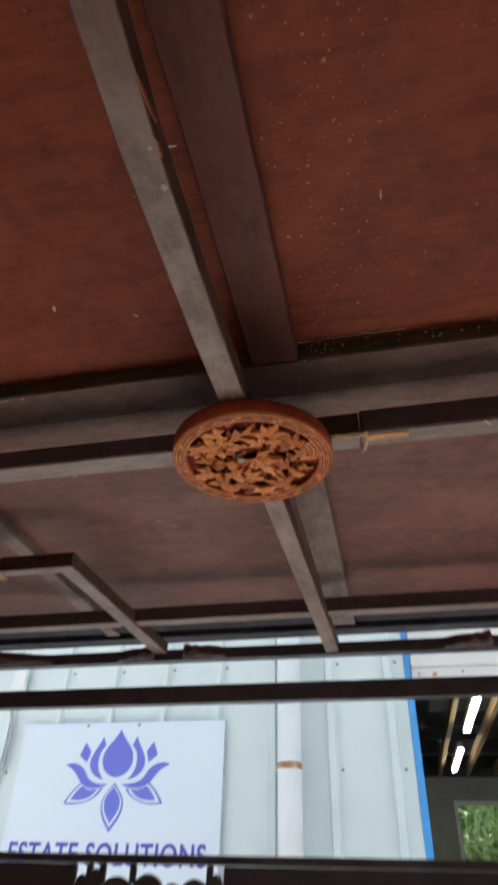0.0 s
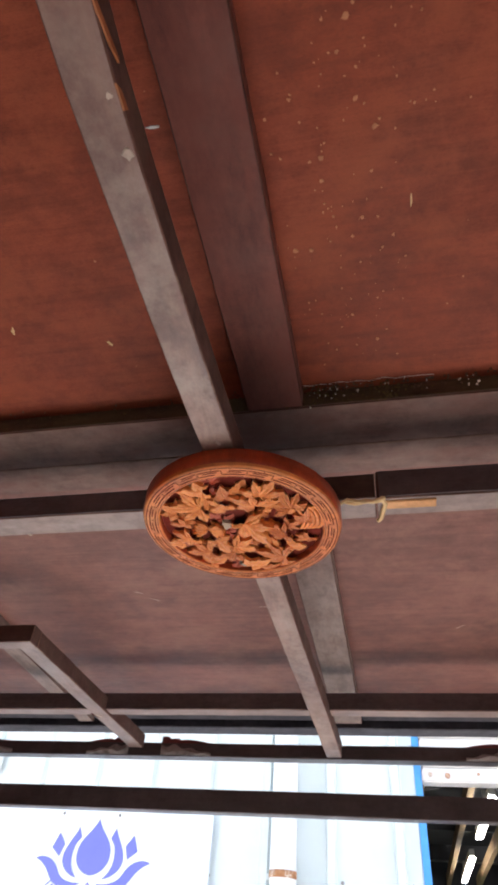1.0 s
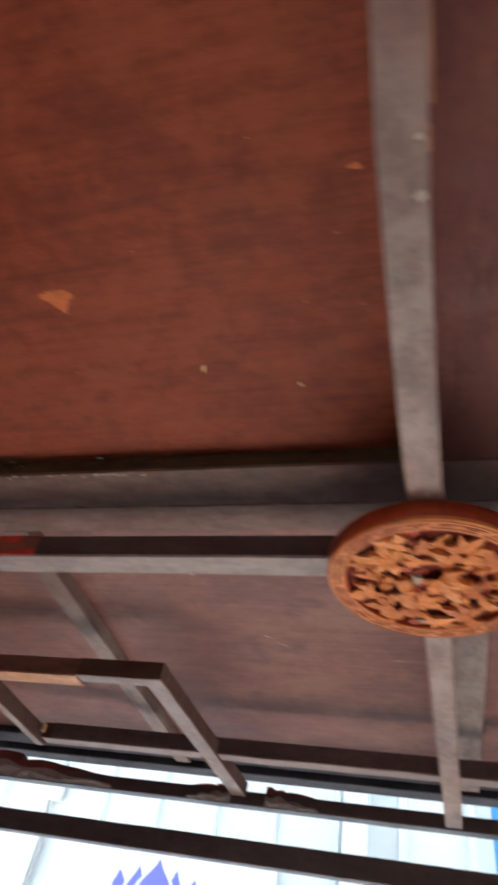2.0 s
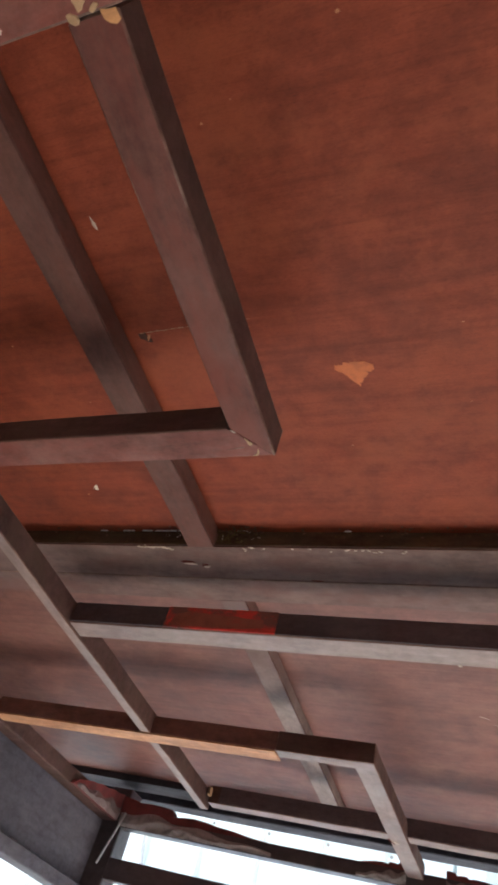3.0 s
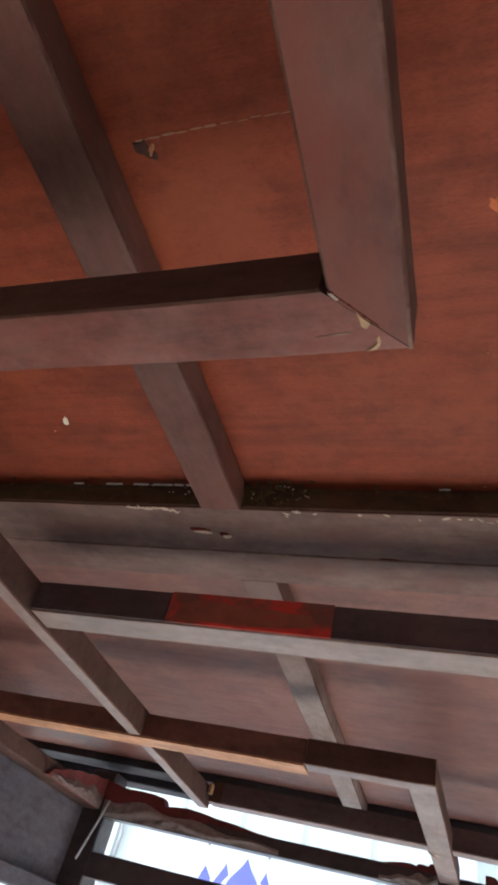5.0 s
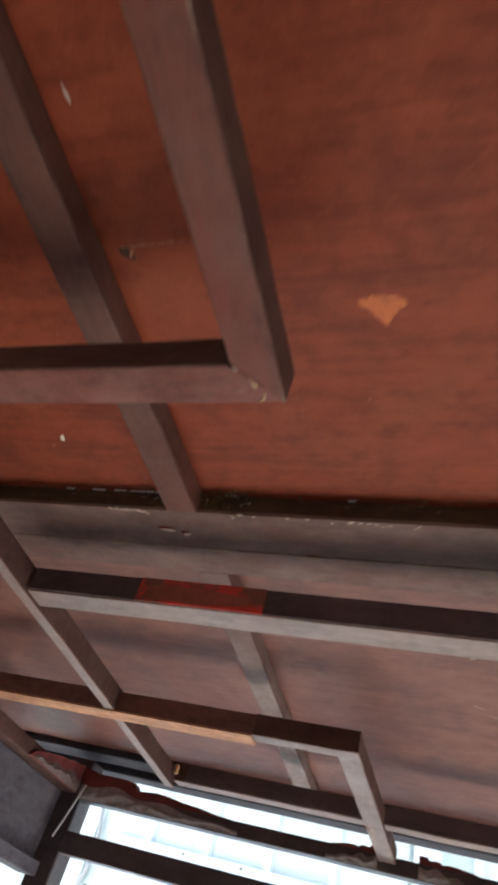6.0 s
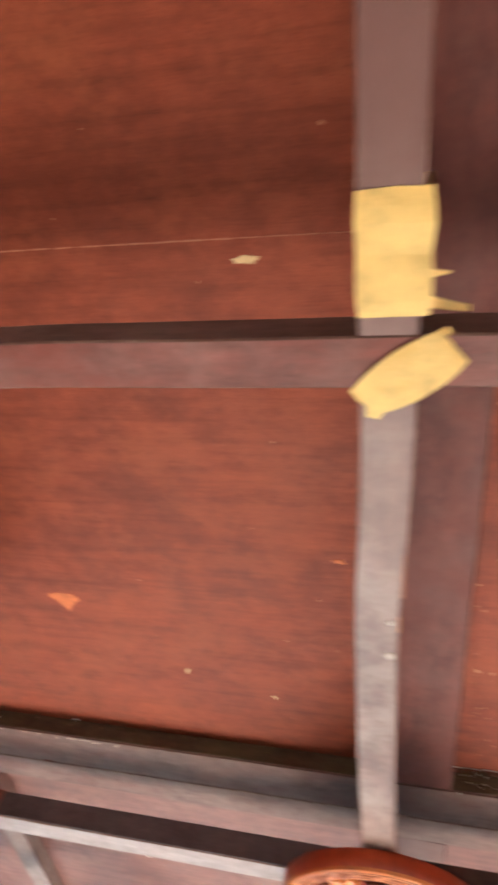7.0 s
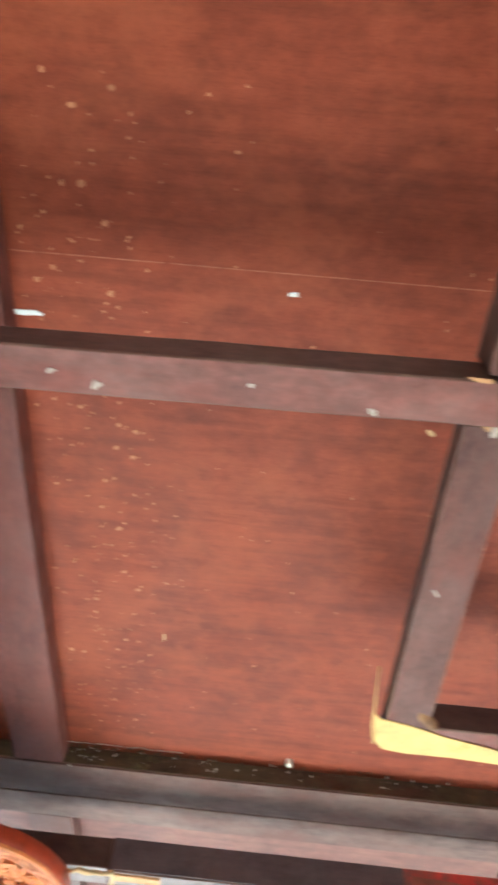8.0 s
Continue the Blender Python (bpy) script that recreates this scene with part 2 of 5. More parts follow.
M_RAIL = wood("dark_rail", (0.045, 0.031, 0.033), (0.07, 0.049, 0.053), (0.10, 0.070, 0.075), "x", 0.4, 1.0, 0.35, (0.16, 0.125, 0.12), 0.5, 0.5, 21, coat=0.35)
M_RUBBED = plain("rubbed_brown_wood", (0.38, 0.115, 0.075), 0.6, var=0.45, scale=30, bumps=0.2, dirt=(0.52, 0.06, 0.042), dirt_at=0.56, dirtscale=40)
M_CARVE = plain("red_carved_paint", (0.20, 0.040, 0.038), 0.5, var=0.5, scale=30, bumps=0.4, dirt=(0.17, 0.11, 0.10), dirt_at=0.62, dirtscale=20)
M_CARVEG = plain("grey_worn_relief", (0.36, 0.31, 0.30), 0.7, var=0.45, scale=40, bumps=0.4)
# the worn relief again for the side corner, its shade put into the colour
M_CARVESHADE = plain("shaded_worn_relief", (0.17, 0.115, 0.105), 0.75, var=0.45, scale=40, bumps=0.4)
M_PLATE = wood("blue_black_plate", (0.035, 0.034, 0.042), (0.055, 0.053, 0.066), (0.08, 0.076, 0.09), "x", 0.68, 1.0, 0.3, (0.11, 0.10, 0.10), 0.5, 0.25, 73)
# dark fascia wood lifted towards blue, glare haze held in the colour
M_FASCIA = wood("haze_blue_fascia", (0.078, 0.070, 0.084), (0.115, 0.103, 0.124), (0.155, 0.14, 0.165), "y", 0.55, 1.0, 0.35, (0.17, 0.14, 0.14), 0.5, 0.35, 75)
M_TAPE = plain("yellow_tape", (0.80, 0.50, 0.15), 0.55, var=0.3, scale=45, bumps=0.6, dirt=(0.70, 0.41, 0.10), dirt_at=0.58, dirtscale=30)
M_SPLIT = plain("aged_split", (0.38, 0.13, 0.045), 0.7, var=0.4, scale=80)
M_RAWCHIP = plain("bare_chipped_wood", (0.50, 0.30, 0.16), 0.7, var=0.3, scale=60)
M_BLOOM = plain("worn_grey_lacquer", (0.40, 0.30, 0.22), 0.7, var=0.4, scale=60)
M_CHIP = plain("pale_fleck", (0.50, 0.38, 0.31), 0.7, var=0.3, scale=60)
M_KNOT = plain("dark_knot", (0.07, 0.022, 0.012), 0.8, var=0.4, scale=60)
M_WHITE = plain("white_paint_flake", (0.72, 0.66, 0.56), 0.7, var=0.2, scale=60)
M_FLAKE = plain("bright_paper", (0.85, 0.85, 0.85), 0.7, var=0.1, scale=60)
M_SPECK = plain("pale_specks", (0.48, 0.19, 0.09), 0.8, var=0.3, scale=80)
M_ORANGE = plain("bare_orange_patch", (0.56, 0.13, 0.024), 0.6, var=0.5, scale=45, dirt=(0.34, 0.07, 0.022), dirt_at=0.55, dirtscale=60)
M_STRAW = plain("straw_twine", (0.66, 0.44, 0.22), 0.8, var=0.3, scale=60)
M_MOULD = plain("debris_crumbs", (0.14, 0.075, 0.045), 0.9, var=0.6, scale=90)
M_MOSS = plain("olive_mould", (0.13, 0.085, 0.03), 0.95, var=0.5, scale=90)
M_METAL = plain("white_cladding", (0.70, 0.765, 0.755), 0.42, var=0.08, scale=1.5, bumps=0.03, dirt=(0.60, 0.66, 0.645), dirt_at=0.62, dirtscale=2.0)
M_PIPE = plain("white_plastic_pipe", (0.80, 0.80, 0.80), 0.4, var=0.05, scale=4, bumps=0.02)
M_RUST = plain("rusted_band", (0.42, 0.19, 0.08), 0.8, var=0.4, scale=40, dirt=(0.7, 0.6, 0.5), dirt_at=0.5, dirtscale=25)
M_SIGN = plain("sign_board", (0.72, 0.78, 0.86), 0.3, var=0.03, scale=2, bumps=0.0)
M_LOTUS = plain("violet_print", (0.155, 0.175, 0.64), 0.4, var=0.06, scale=5, bumps=0.0)
M_TEXT = plain("indigo_print", (0.10, 0.085, 0.44), 0.4, var=0.06, scale=5, bumps=0.0)
M_BLUE = plain("blue_trim", (0.08, 0.36, 0.78), 0.45, var=0.12, scale=6, bumps=0.03)
M_SHUT = plain("shutter_white", (0.70, 0.68, 0.66), 0.45, var=0.1, scale=3, bumps=0.05, dirt=(0.50, 0.34, 0.28), dirt_at=0.66, dirtscale=6)
M_SCREW = plain("screw_head", (0.35, 0.33, 0.31), 0.5, metal=0.6, var=0.3, scale=60)
M_GREY = plain("grey_render", (0.34, 0.35, 0.32), 0.8, var=0.15, scale=3, bumps=0.2)
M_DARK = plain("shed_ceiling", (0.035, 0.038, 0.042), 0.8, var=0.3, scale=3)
M_PURLIN = wood("purlin_wood", (0.14, 0.08, 0.03), (0.24, 0.15, 0.06), (0.33, 0.22, 0.10), "y", 0.6, 1.0, 0.2, (0.3, 0.25, 0.2), seed=31)
M_CONC = plain("concrete_ground", (0.52, 0.51, 0.48), 0.85, var=0.2, scale=1.2, bumps=0.3, dirt=(0.32, 0.31, 0.29), dirt_at=0.6, dirtscale=0.6)
M_LEAFG = plain("green_leaves", (0.46, 0.62, 0.32), 0.6, var=0.5, scale=6)
M_CABLE = plain("grey_cable", (0.45, 0.45, 0.46), 0.6, var=0.2, scale=30)
M_ROOF = plain("roof_boards", (0.12, 0.09, 0.07), 0.8, var=0.3, scale=4)

M_EDGE = wood("rubbed_edge", (0.10, 0.045, 0.034), (0.19, 0.10, 0.077), (0.40, 0.28, 0.22), "x", 0.85, 1.0, 0.6, (0.11, 0.055, 0.042), 0.5, 0.15, 41)
M_EDGED = wood("rubbed_dark_edge", (0.07, 0.03, 0.024), (0.11, 0.048, 0.038), (0.17, 0.095, 0.074), "x", 0.85, 1.0, 0.5, (0.08, 0.04, 0.03), 0.5, 0.15, 43)
M_WORN = {"dusty_sheen_batten": M_EDGE, "sheen_batten_across": M_EDGE, "sheen_batten_along": M_EDGE, "sheen_joist": M_EDGED, "batten_across": M_EDGE, "batten_along": M_EDGE, "beam_wood": M_EDGED, "joist_wood": M_EDGED, "plum_joist_wood": M_EDGED}

m_tube, tn, tl, tb = mat("lit_tube", 0.4)
tb.inputs["Base Color"].default_value = (0.9, 0.9, 0.9, 1)
tb.inputs["Emission Color"].default_value = (1.0, 0.98, 0.92, 1)
tb.inputs["Emission Strength"].default_value = 10.0


# ---------------------------------------------------------------- building blocks
def thing(name, at, label, category, group="", kind=""):
    ob = new(name)
    ob.location = at
    ob.empty_display_size = 0.05
    return tagged(ob, label, category, group, kind)


def base_of(ob):
    """Where a thing's own zero lies; parts are kept in world measures."""
    return Vector((0, 0, 0)) if ob.parent else Vector(ob.location)


def mesh_of(name, bm, material, smooth=False):
    me = bpy.data.meshes.new(name)
    bmesh.ops.recalc_face_normals(bm, faces=bm.faces)
    bm.to_mesh(me)
    bm.free()
    for p in me.polygons:
        p.use_smooth = smooth
    me.materials.append(material)
    if material.name in ("sheen_batten_across", "sheen_batten_along", "dusty_sheen_batten", "batten_across", "batten_along"):
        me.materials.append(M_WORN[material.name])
        me.materials.append(M_SHADESIDE)
        # faces not turned down get the darker brown, side shade held in colour
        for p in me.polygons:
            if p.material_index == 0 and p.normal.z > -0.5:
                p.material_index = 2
        return me
    if any(p.material_index for p in me.polygons):
        me.materials.append(M_WORN.get(material.name, material))
    return me


def part(name, bm, material, parent=None, label="", smooth=False):
    """One mesh object in world measures, under a thing or a part."""
    ob = new(name, mesh_of(name, bm, material, smooth))
    if parent:
        ob.parent = parent
        ob.matrix_parent_inverse = Matrix.Translation(-base_of(parent))
    if label:
        ob["label"] = label
    return ob


def whole(name, bm, material, label, category, kind="", group="", smooth=False):
    return tagged(part(name, bm, material, smooth=smooth), label, category, group, kind)


def add_box(bm, x0, x1, y0, y1, z0, z1):
    """A box; heights count from the ceiling's underside."""
    m = Matrix.LocRotScale(((x0 + x1) / 2, (y0 + y1) / 2, (z0 + z1) / 2 + H), None, (x1 - x0, y1 - y0, z1 - z0))
    return bmesh.ops.create_cube(bm, size=1.0, matrix=m)["verts"]


def timber(x0, x1, y0, y1, z0, z1, bev=0.0012, wob=0.0008, step=0.05, skew=0.0):
    """A sawn batten: cut along its length, slightly out of true, with eased edges."""
    bm = bmesh.new()
    add_box(bm, x0, x1, y0, y1, z0, z1)
    dims = (x1 - x0, y1 - y0, z1 - z0)
    ax = max(range(3), key=lambda i: dims[i])
    lo = (x0, y0, z0 + H)[ax]
    k = max(1, min(40, int(dims[ax] / step)))
    for i in range(1, k):
        co, no = Vector((0, 0, 0)), Vector((0, 0, 0))
        co[ax], no[ax] = lo + dims[ax] * i / k, 1
        bmesh.ops.bisect_plane(bm, geom=bm.verts[:] + bm.edges[:] + bm.faces[:], plane_co=co, plane_no=no)
    edges = [e for e in bm.edges if len(e.link_faces) == 2 and e.link_faces[0].normal.angle(e.link_faces[1].normal, 0) > 1.0]
    bmesh.ops.bevel(bm, geom=edges, offset=bev, segments=1, affect="EDGES", clamp_overlap=True, material=1)
    for v in bm.verts:
        if skew:
            v.co.x += skew * (v.co.y - y0) / (y1 - y0)
        p = v.co * 9
        for j in range(3):
            if j != ax:
                v.co[j] += noise.noise(p + Vector((j * 7.3, 1.1, j))) * wob + noise.noise(p * 5 + Vector((j, 4, 2))) * wob * 0.6
    return bm


def box(x0, x1, y0, y1, z0, z1, bev=0.0):
    bm = bmesh.new()
    add_box(bm, x0, x1, y0, y1, z0, z1)
    if bev:
        bmesh.ops.bevel(bm, geom=bm.edges[:], offset=bev, segments=2, affect="EDGES", clamp_overlap=True)
    return bm


def prism(pts, lift, depth):
    """A flat outline drawn with thickness: lift(u, v, d) gives the place in the world."""
    bm = bmesh.new()
    a = [bm.verts.new(lift(u, v, 0)) for u, v in pts]
    b = [bm.verts.new(lift(u, v, depth)) for u, v in pts]
    bm.faces.new(a)
    bm.faces.new(list(reversed(b)))
    k = len(pts)
    for i in range(k):
        bm.faces.new((a[i], b[i], b[(i + 1) % k], a[(i + 1) % k]))
    return bm


def tube(pts, r, sides=8, taper=1.0):
    bm = bmesh.new()
    rings = []
    k = len(pts)
    pts = [Vector(p) for p in pts]
    for i, p in enumerate(pts):
        d = (pts[min(i + 1, k - 1)] - pts[max(i - 1, 0)]).normalized()
        side = d.cross(Vector((0.13, 0.31, 0.94))).normalized()
        up = side.cross(d)
        rr = r * (1 + (taper - 1) * i / max(1, k - 1))
        rings.append([bm.verts.new(p + (side * math.cos(a) + up * math.sin(a)) * rr) for a in (2 * math.pi * j / sides for j in range(sides))])
    for r0, r1 in zip(rings, rings[1:]):
        for j in range(sides):
            bm.faces.new((r0[j], r0[(j + 1) % sides], r1[(j + 1) % sides], r1[j]))
    bm.faces.new(rings[0])
    bm.faces.new(list(reversed(rings[-1])))
    return bm


def blob(bm, x, y, z, rx, ry, rz, turn=0.0, seed=0, seg=9):
    """A flat irregular flake hanging under a surface at height z."""
    c = bm.verts.new((x, y, z + H - rz))
    low, top = [], []
    for i in range(seg):
        a = 2 * math.pi * i / seg
        k = 1 + 0.75 * noise.noise(Vector((math.cos(a) * 2.3 + seed * 3.1, math.sin(a) * 2.3, seed * 1.7)))
        u, v = math.cos(a) * rx * k, math.sin(a) * ry * k
        px, py = x + u * math.cos(turn) - v * math.sin(turn), y + u * math.sin(turn) + v * math.cos(turn)
        low.append(bm.verts.new((x + (px - x) * 0.8, y + (py - y) * 0.8, z + H - rz * 0.9)))
        top.append(bm.verts.new((px, py, z + H + 0.0005)))
    for i in range(seg):
        j = (i + 1) % seg
        bm.faces.new((c, low[i], low[j]))
        bm.faces.new((low[i], top[i], top[j], low[j]))


# ---------------------------------------------------------------- ground and unseen closing walls
whole("ground", box(-150, 150, -150, 150, -H - 0.3, -H), M_CONC, "pale grey worn concrete yard around the canopy", "ground", "structure")
# three unseen walls, added to block side light and bounce some from behind
M_PART = plain("pale_light_block", (0.46, 0.41, 0.37), 0.7, var=0.2, scale=3)
whole("wall_back", box(-2.4, 2.2, -0.62, -0.5, -H, 0.3), M_PART, "unseen pale brown wall added behind the canopy to block and bounce light", "wall", "structure")
whole("wall_left", box(-1.68, -1.62, -0.5, 1.95, -H, 0.01), M_BACK, "unseen brown wall added left of the canopy to block light", "wall", "structure")
whole("wall_right", box(1.24, 1.30, -0.5, 1.6, -H, 0.3), M_PART, "unseen pale brown wall added right of the canopy to block light", "wall", "structure")

# ---------------------------------------------------------------- ceiling of stained plywood
bm, bf = bmesh.new(), bmesh.new()
for x0, x1 in ((-1.60, -0.737), (-0.735, -0.107), (-0.105, 0.52), (0.522, 1.06)):
    for y0, y1 in ((-0.35, 1.015), (1.0154, 2.053)):
        add_box(bm if y0 < 1.01 else bf, x0, x1, y0, y1, 0.0, 0.009)
whole("ceiling", bm, M_PLY, "red-brown stained plywood ceiling with pale specks and scuffs", "ceiling", "structure")
bm = bmesh.new()
for i in range(60):
    x = -0.70 + i * 0.0205
    blob(bm, x + noise.noise(Vector((i, 0, 0))) * 0.006, 0.3443, 0.0, 0.0145 + 0.004 * noise.noise(Vector((i, 3, 0))), 0.0008 if x < -0.26 else 0.0004, 0.0003, 0, i, 6)
whole("ceiling_seam", bm, plain("seam_line", (0.40, 0.135, 0.07), 0.7), "faint pale butt joint between two plywood sheets", "joint", "stuff")
whole("ceiling_far", bf, M_PLYF, "brown plywood ceiling beyond the cross beam, greyed for sheen and haze", "ceiling", "structure")
whole("roof", box(-1.68, 1.15, -0.4, 2.12, 0.011, 0.06), M_ROOF, "dark weathered boarded canopy roof above the plywood", "roof", "structure")

# ---------------------------------------------------------------- joists and beam under the plywood
GJ = "joists under the ceiling"


def joist(x0, x1, y0, y1, z0, mid_label, skew=0.0, material=M_JOIST):
    return whole("joist", timber(x0, x1, y0, y1, z0, -0.0005, 0.0013, 0.0009, skew=skew), material, mid_label, "joist", "", GJ)


joist(-0.7595, -0.7225, -0.34, 0.9660, -0.027, "dark brown ceiling joist with a narrow dusty underside")
joist(-0.758, -0.719, 1.0862, 1.9985, -0.0229, "dark brown ceiling joist, painted paler for sheen beyond the beam", -0.020, M_JOISTF)
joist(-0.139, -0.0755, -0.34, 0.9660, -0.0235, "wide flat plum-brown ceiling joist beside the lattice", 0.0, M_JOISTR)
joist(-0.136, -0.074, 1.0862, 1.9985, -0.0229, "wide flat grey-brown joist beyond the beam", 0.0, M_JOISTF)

rnd0 = random.Random(21)
beam = thing("cross_beam", (-0.15, 1.0, H - 0.03), "dark brown two-board cross beam with a chipped edge under the plywood", "beam")
BZ = -0.0242

part("front_board", timber(-1.36, 1.06, 0.9665, 1.0340, BZ, -0.0005, 0.0011, 0.0006), M_BEAM, beam)
part("rear_board", timber(-1.36, 1.06, 1.0342, 1.0860, BZ + 0.0003, -0.0005, 0.0011, 0.0006), M_BEAM, beam)
M_JOINT = wood("pale_joint", (0.13, 0.066, 0.052), (0.22, 0.13, 0.10), (0.34, 0.23, 0.18), "x", 0.8, 1.0, 0.5, (0.12, 0.06, 0.05), 0.5, 0.2, 47)
M_MOULDY = wood("mouldy_stained_wood", (0.06, 0.036, 0.024), (0.10, 0.060, 0.038), (0.16, 0.095, 0.056), "x", 0.8, 1.6, 0.6, (0.13, 0.105, 0.05), 0.8, 0.2, 83, (0.10, 0.040, 0.026))
part("front_face", timber(-1.358, 1.058, 0.9652, 0.9664, BZ + 0.0022, -0.0008, 0.0003, 0.0004), M_MOULDY, beam, "olive mouldy front face")
part("joint_line", timber(-1.359, 1.059, 1.0328, 1.0354, BZ - 0.0009, BZ + 0.004, 0.0005, 0.0006), M_JOINT, beam, "thin paler joint between the two boards")
for x, y, rx, ry, sd in ((-0.772, 0.9995, 0.0105, 0.0032, 1), (-0.7505, 1.0055, 0.005, 0.003, 2), (-0.603, 1.032, 0.010, 0.0012, 3)):
    bm = bmesh.new()
    blob(bm, x, y, BZ + 0.0004, rx, ry, 0.0012, 0.05, sd, 12)
    part("gouge", bm, M_DISCBACK, beam, "dark gouge in the underside")
    bm = bmesh.new()
    if sd < 3:
        blob(bm, x + 0.001, y + 0.0032, BZ + 0.0004, rx * 1.0, 0.0024, 0.0018, 0.05, sd + 4, 10)
        part("torn_lip", bm, M_PALE, beam, "pale torn lip of the gouge")
    else:
        bm.free()
bm = bmesh.new()
for i in range(46):
    f = i / 45
    x = -0.835 + 0.075 * f if i < 30 else rnd0.uniform(-0.70, -0.45)
    y = 0.9690 + rnd0.uniform(-0.001, 0.002) + (0.02 * max(0, f * 1.5 - 0.75) if i < 30 else rnd0.uniform(0, 0.004))
    blob(bm, x, y, BZ + 0.0004, rnd0.uniform(0.0010, 0.0042), rnd0.uniform(0.0005, 0.0015), 0.0010, rnd0.uniform(-0.5, 0.9), i, 7)
tagged(part("chipped_edge", bm, M_PALE, beam, "pale splinters along the front edge"), kind="stuff")

# crumbs and pale dirt caught between beam and plywood
bm = bmesh.new()
rnd = random.Random(4)
for i in range(420):
    x = rnd.uniform(-1.0, 0.55)
    if rnd.random() < 0.55:
        x = rnd.choice((rnd.gauss(-0.70, 0.02), rnd.gauss(-0.05, 0.03), rnd.uniform(-0.07, 0.35)))
    s = rnd.uniform(0.0005, 0.0016)
    blob(bm, x, rnd.uniform(0.955, 0.9665), rnd.uniform(-0.0005, 0.0003) - rnd.random() ** 2 * 0.010, s * 1.4, s, s * 0.8, rnd.uniform(0, 3), i, 5)
whole("debris", bm, M_MOULD, "dark crumbs and dust caught where plywood meets beam", "debris", "stuff")
bm = bmesh.new()
for i in range(60):
    x = rnd.uniform(-0.06, 0.42) if i % 3 else rnd.uniform(-0.80, -0.66)
    s = rnd.uniform(0.0004, 0.0012) * (1 if i % 3 else 0.6)
    blob(bm, x, rnd.uniform(0.957, 0.9660), -rnd.random() * 0.018, s * 1.5, s, s, rnd.uniform(0, 3), i, 5)
for i in range(34):
    s0 = rnd.uniform(0.0003, 0.0010)
    blob(bm, -0.072 + abs(rnd.gauss(0, 0.035)), rnd.uniform(0.956, 0.990), BZ - 0.0002 if rnd.random() < 0.12 else -rnd.random() * 0.020, s0 * 1.4, s0, s0, rnd.uniform(0, 3), i, 5)
whole("plaster_crumbs", bm, M_WHITE, "tiny white crumbs stuck along the beam edge", "debris", "stuff")
bm = bmesh.new()
for x0, x1 in ((-0.905, -0.893), (-0.868, -0.850), (-0.838, -0.822), (-0.819, -0.797), (-0.795, -0.786), (-0.783, -0.762), (-0.697, -0.684), (-0.560, -0.552)):
    k = max(2, int((x1 - x0) / 0.003))
    for i in range(k):
        blob(bm, x0 + (x1 - x0) * (i + 0.5) / k, 0.9646 + rnd.uniform(-0.0002, 0.0002), 0.0, (x1 - x0) / k * 0.75, 0.0011, 0.0012, 0, i, 6)
for k in range(30):
    blob(bm, -0.073 + k * 0.0048, 0.9560 + 0.003 * noise.noise(Vector((k * 0.3, 0, 5))), 0.0, 0.0028, 0.00035, 0.0004, 0, k, 6)
whole("pale_joint", bm, M_FLAKE, "thin broken white line of filler in the joint over the beam", "filler", "stuff")
bm = bmesh.new()
for i in range(170):
    c = rnd.choice((-0.703, -0.703, -0.05, 0.02))
    blob(bm, c + rnd.gauss(0, 0.014), 0.9662 - rnd.random() ** 2 * 0.010, -rnd.random() * 0.022, rnd.uniform(0.0006, 0.002), rnd.uniform(0.0004, 0.0012), rnd.uniform(0.0008, 0.003), 0, i, 5)
for i in range(520):
    x = rnd.uniform(-0.13, 0.55) if i % 3 else rnd.uniform(-1.0, -0.14)
    blob(bm, x, 0.9667 - rnd.random() * 0.0012, -0.001 - rnd.random() * 0.021, rnd.uniform(0.0005, 0.0022), rnd.uniform(0.0004, 0.0010), rnd.uniform(0.0006, 0.0022), 0, i, 5)
whole("mould", bm, M_MOSS, "olive mould and cobweb in the joist corner", "mould", "stuff")

# ---------------------------------------------------------------- hanging lattice
lat = thing("ceiling_lattice", (-0.15, 1.05, H - 0.12), "dark stained timber lattice of battens hung below the ceiling, partly broken", "lattice")
Z = -0.1195
middle = timber(-0.1715, -0.1385, -0.30, 1.918, Z, -0.0885)
for v in middle.verts:
    v.co.x += 0.023 * min(1.0, max(0.0, (v.co.y - 0.78) / 1.1)) + 0.0075 * min(1.0, max(0.0, (0.60 - v.co.y) / 0.16))
MID = part("long_batten", middle, M_MID, lat, "dusty long batten, greyer with distance for sheen")
split = [(0.528, -0.1192), (0.552, -0.1186), (0.566, -0.1150), (0.581, -0.1075), (0.579, -0.1050), (0.560, -0.1100), (0.540, -0.1150)]
part("torn_split", prism(split, lambda u, v, d: Vector((-0.1372 + d, u, v + H)), 0.0015), M_SPLIT, MID, "bare orange split along the edge")
part("torn_split", prism([(0.588, -0.1192), (0.604, -0.1190), (0.606, -0.1120), (0.594, -0.1130)], lambda u, v, d: Vector((-0.1392 + d, u, v + H)), 0.0014), M_SPLIT, MID, "bare orange split along the edge")
bent = timber(-0.66, 0.95, 0.3705, 0.4025, Z - 0.001, -0.090)
for v in bent.verts:
    v.co.y += 0.0065 * min(1.0, max(0.0, (-0.38 - v.co.x) / 0.16)) - 0.012 * max(0.0, v.co.x + 0.06)
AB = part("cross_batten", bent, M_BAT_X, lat)


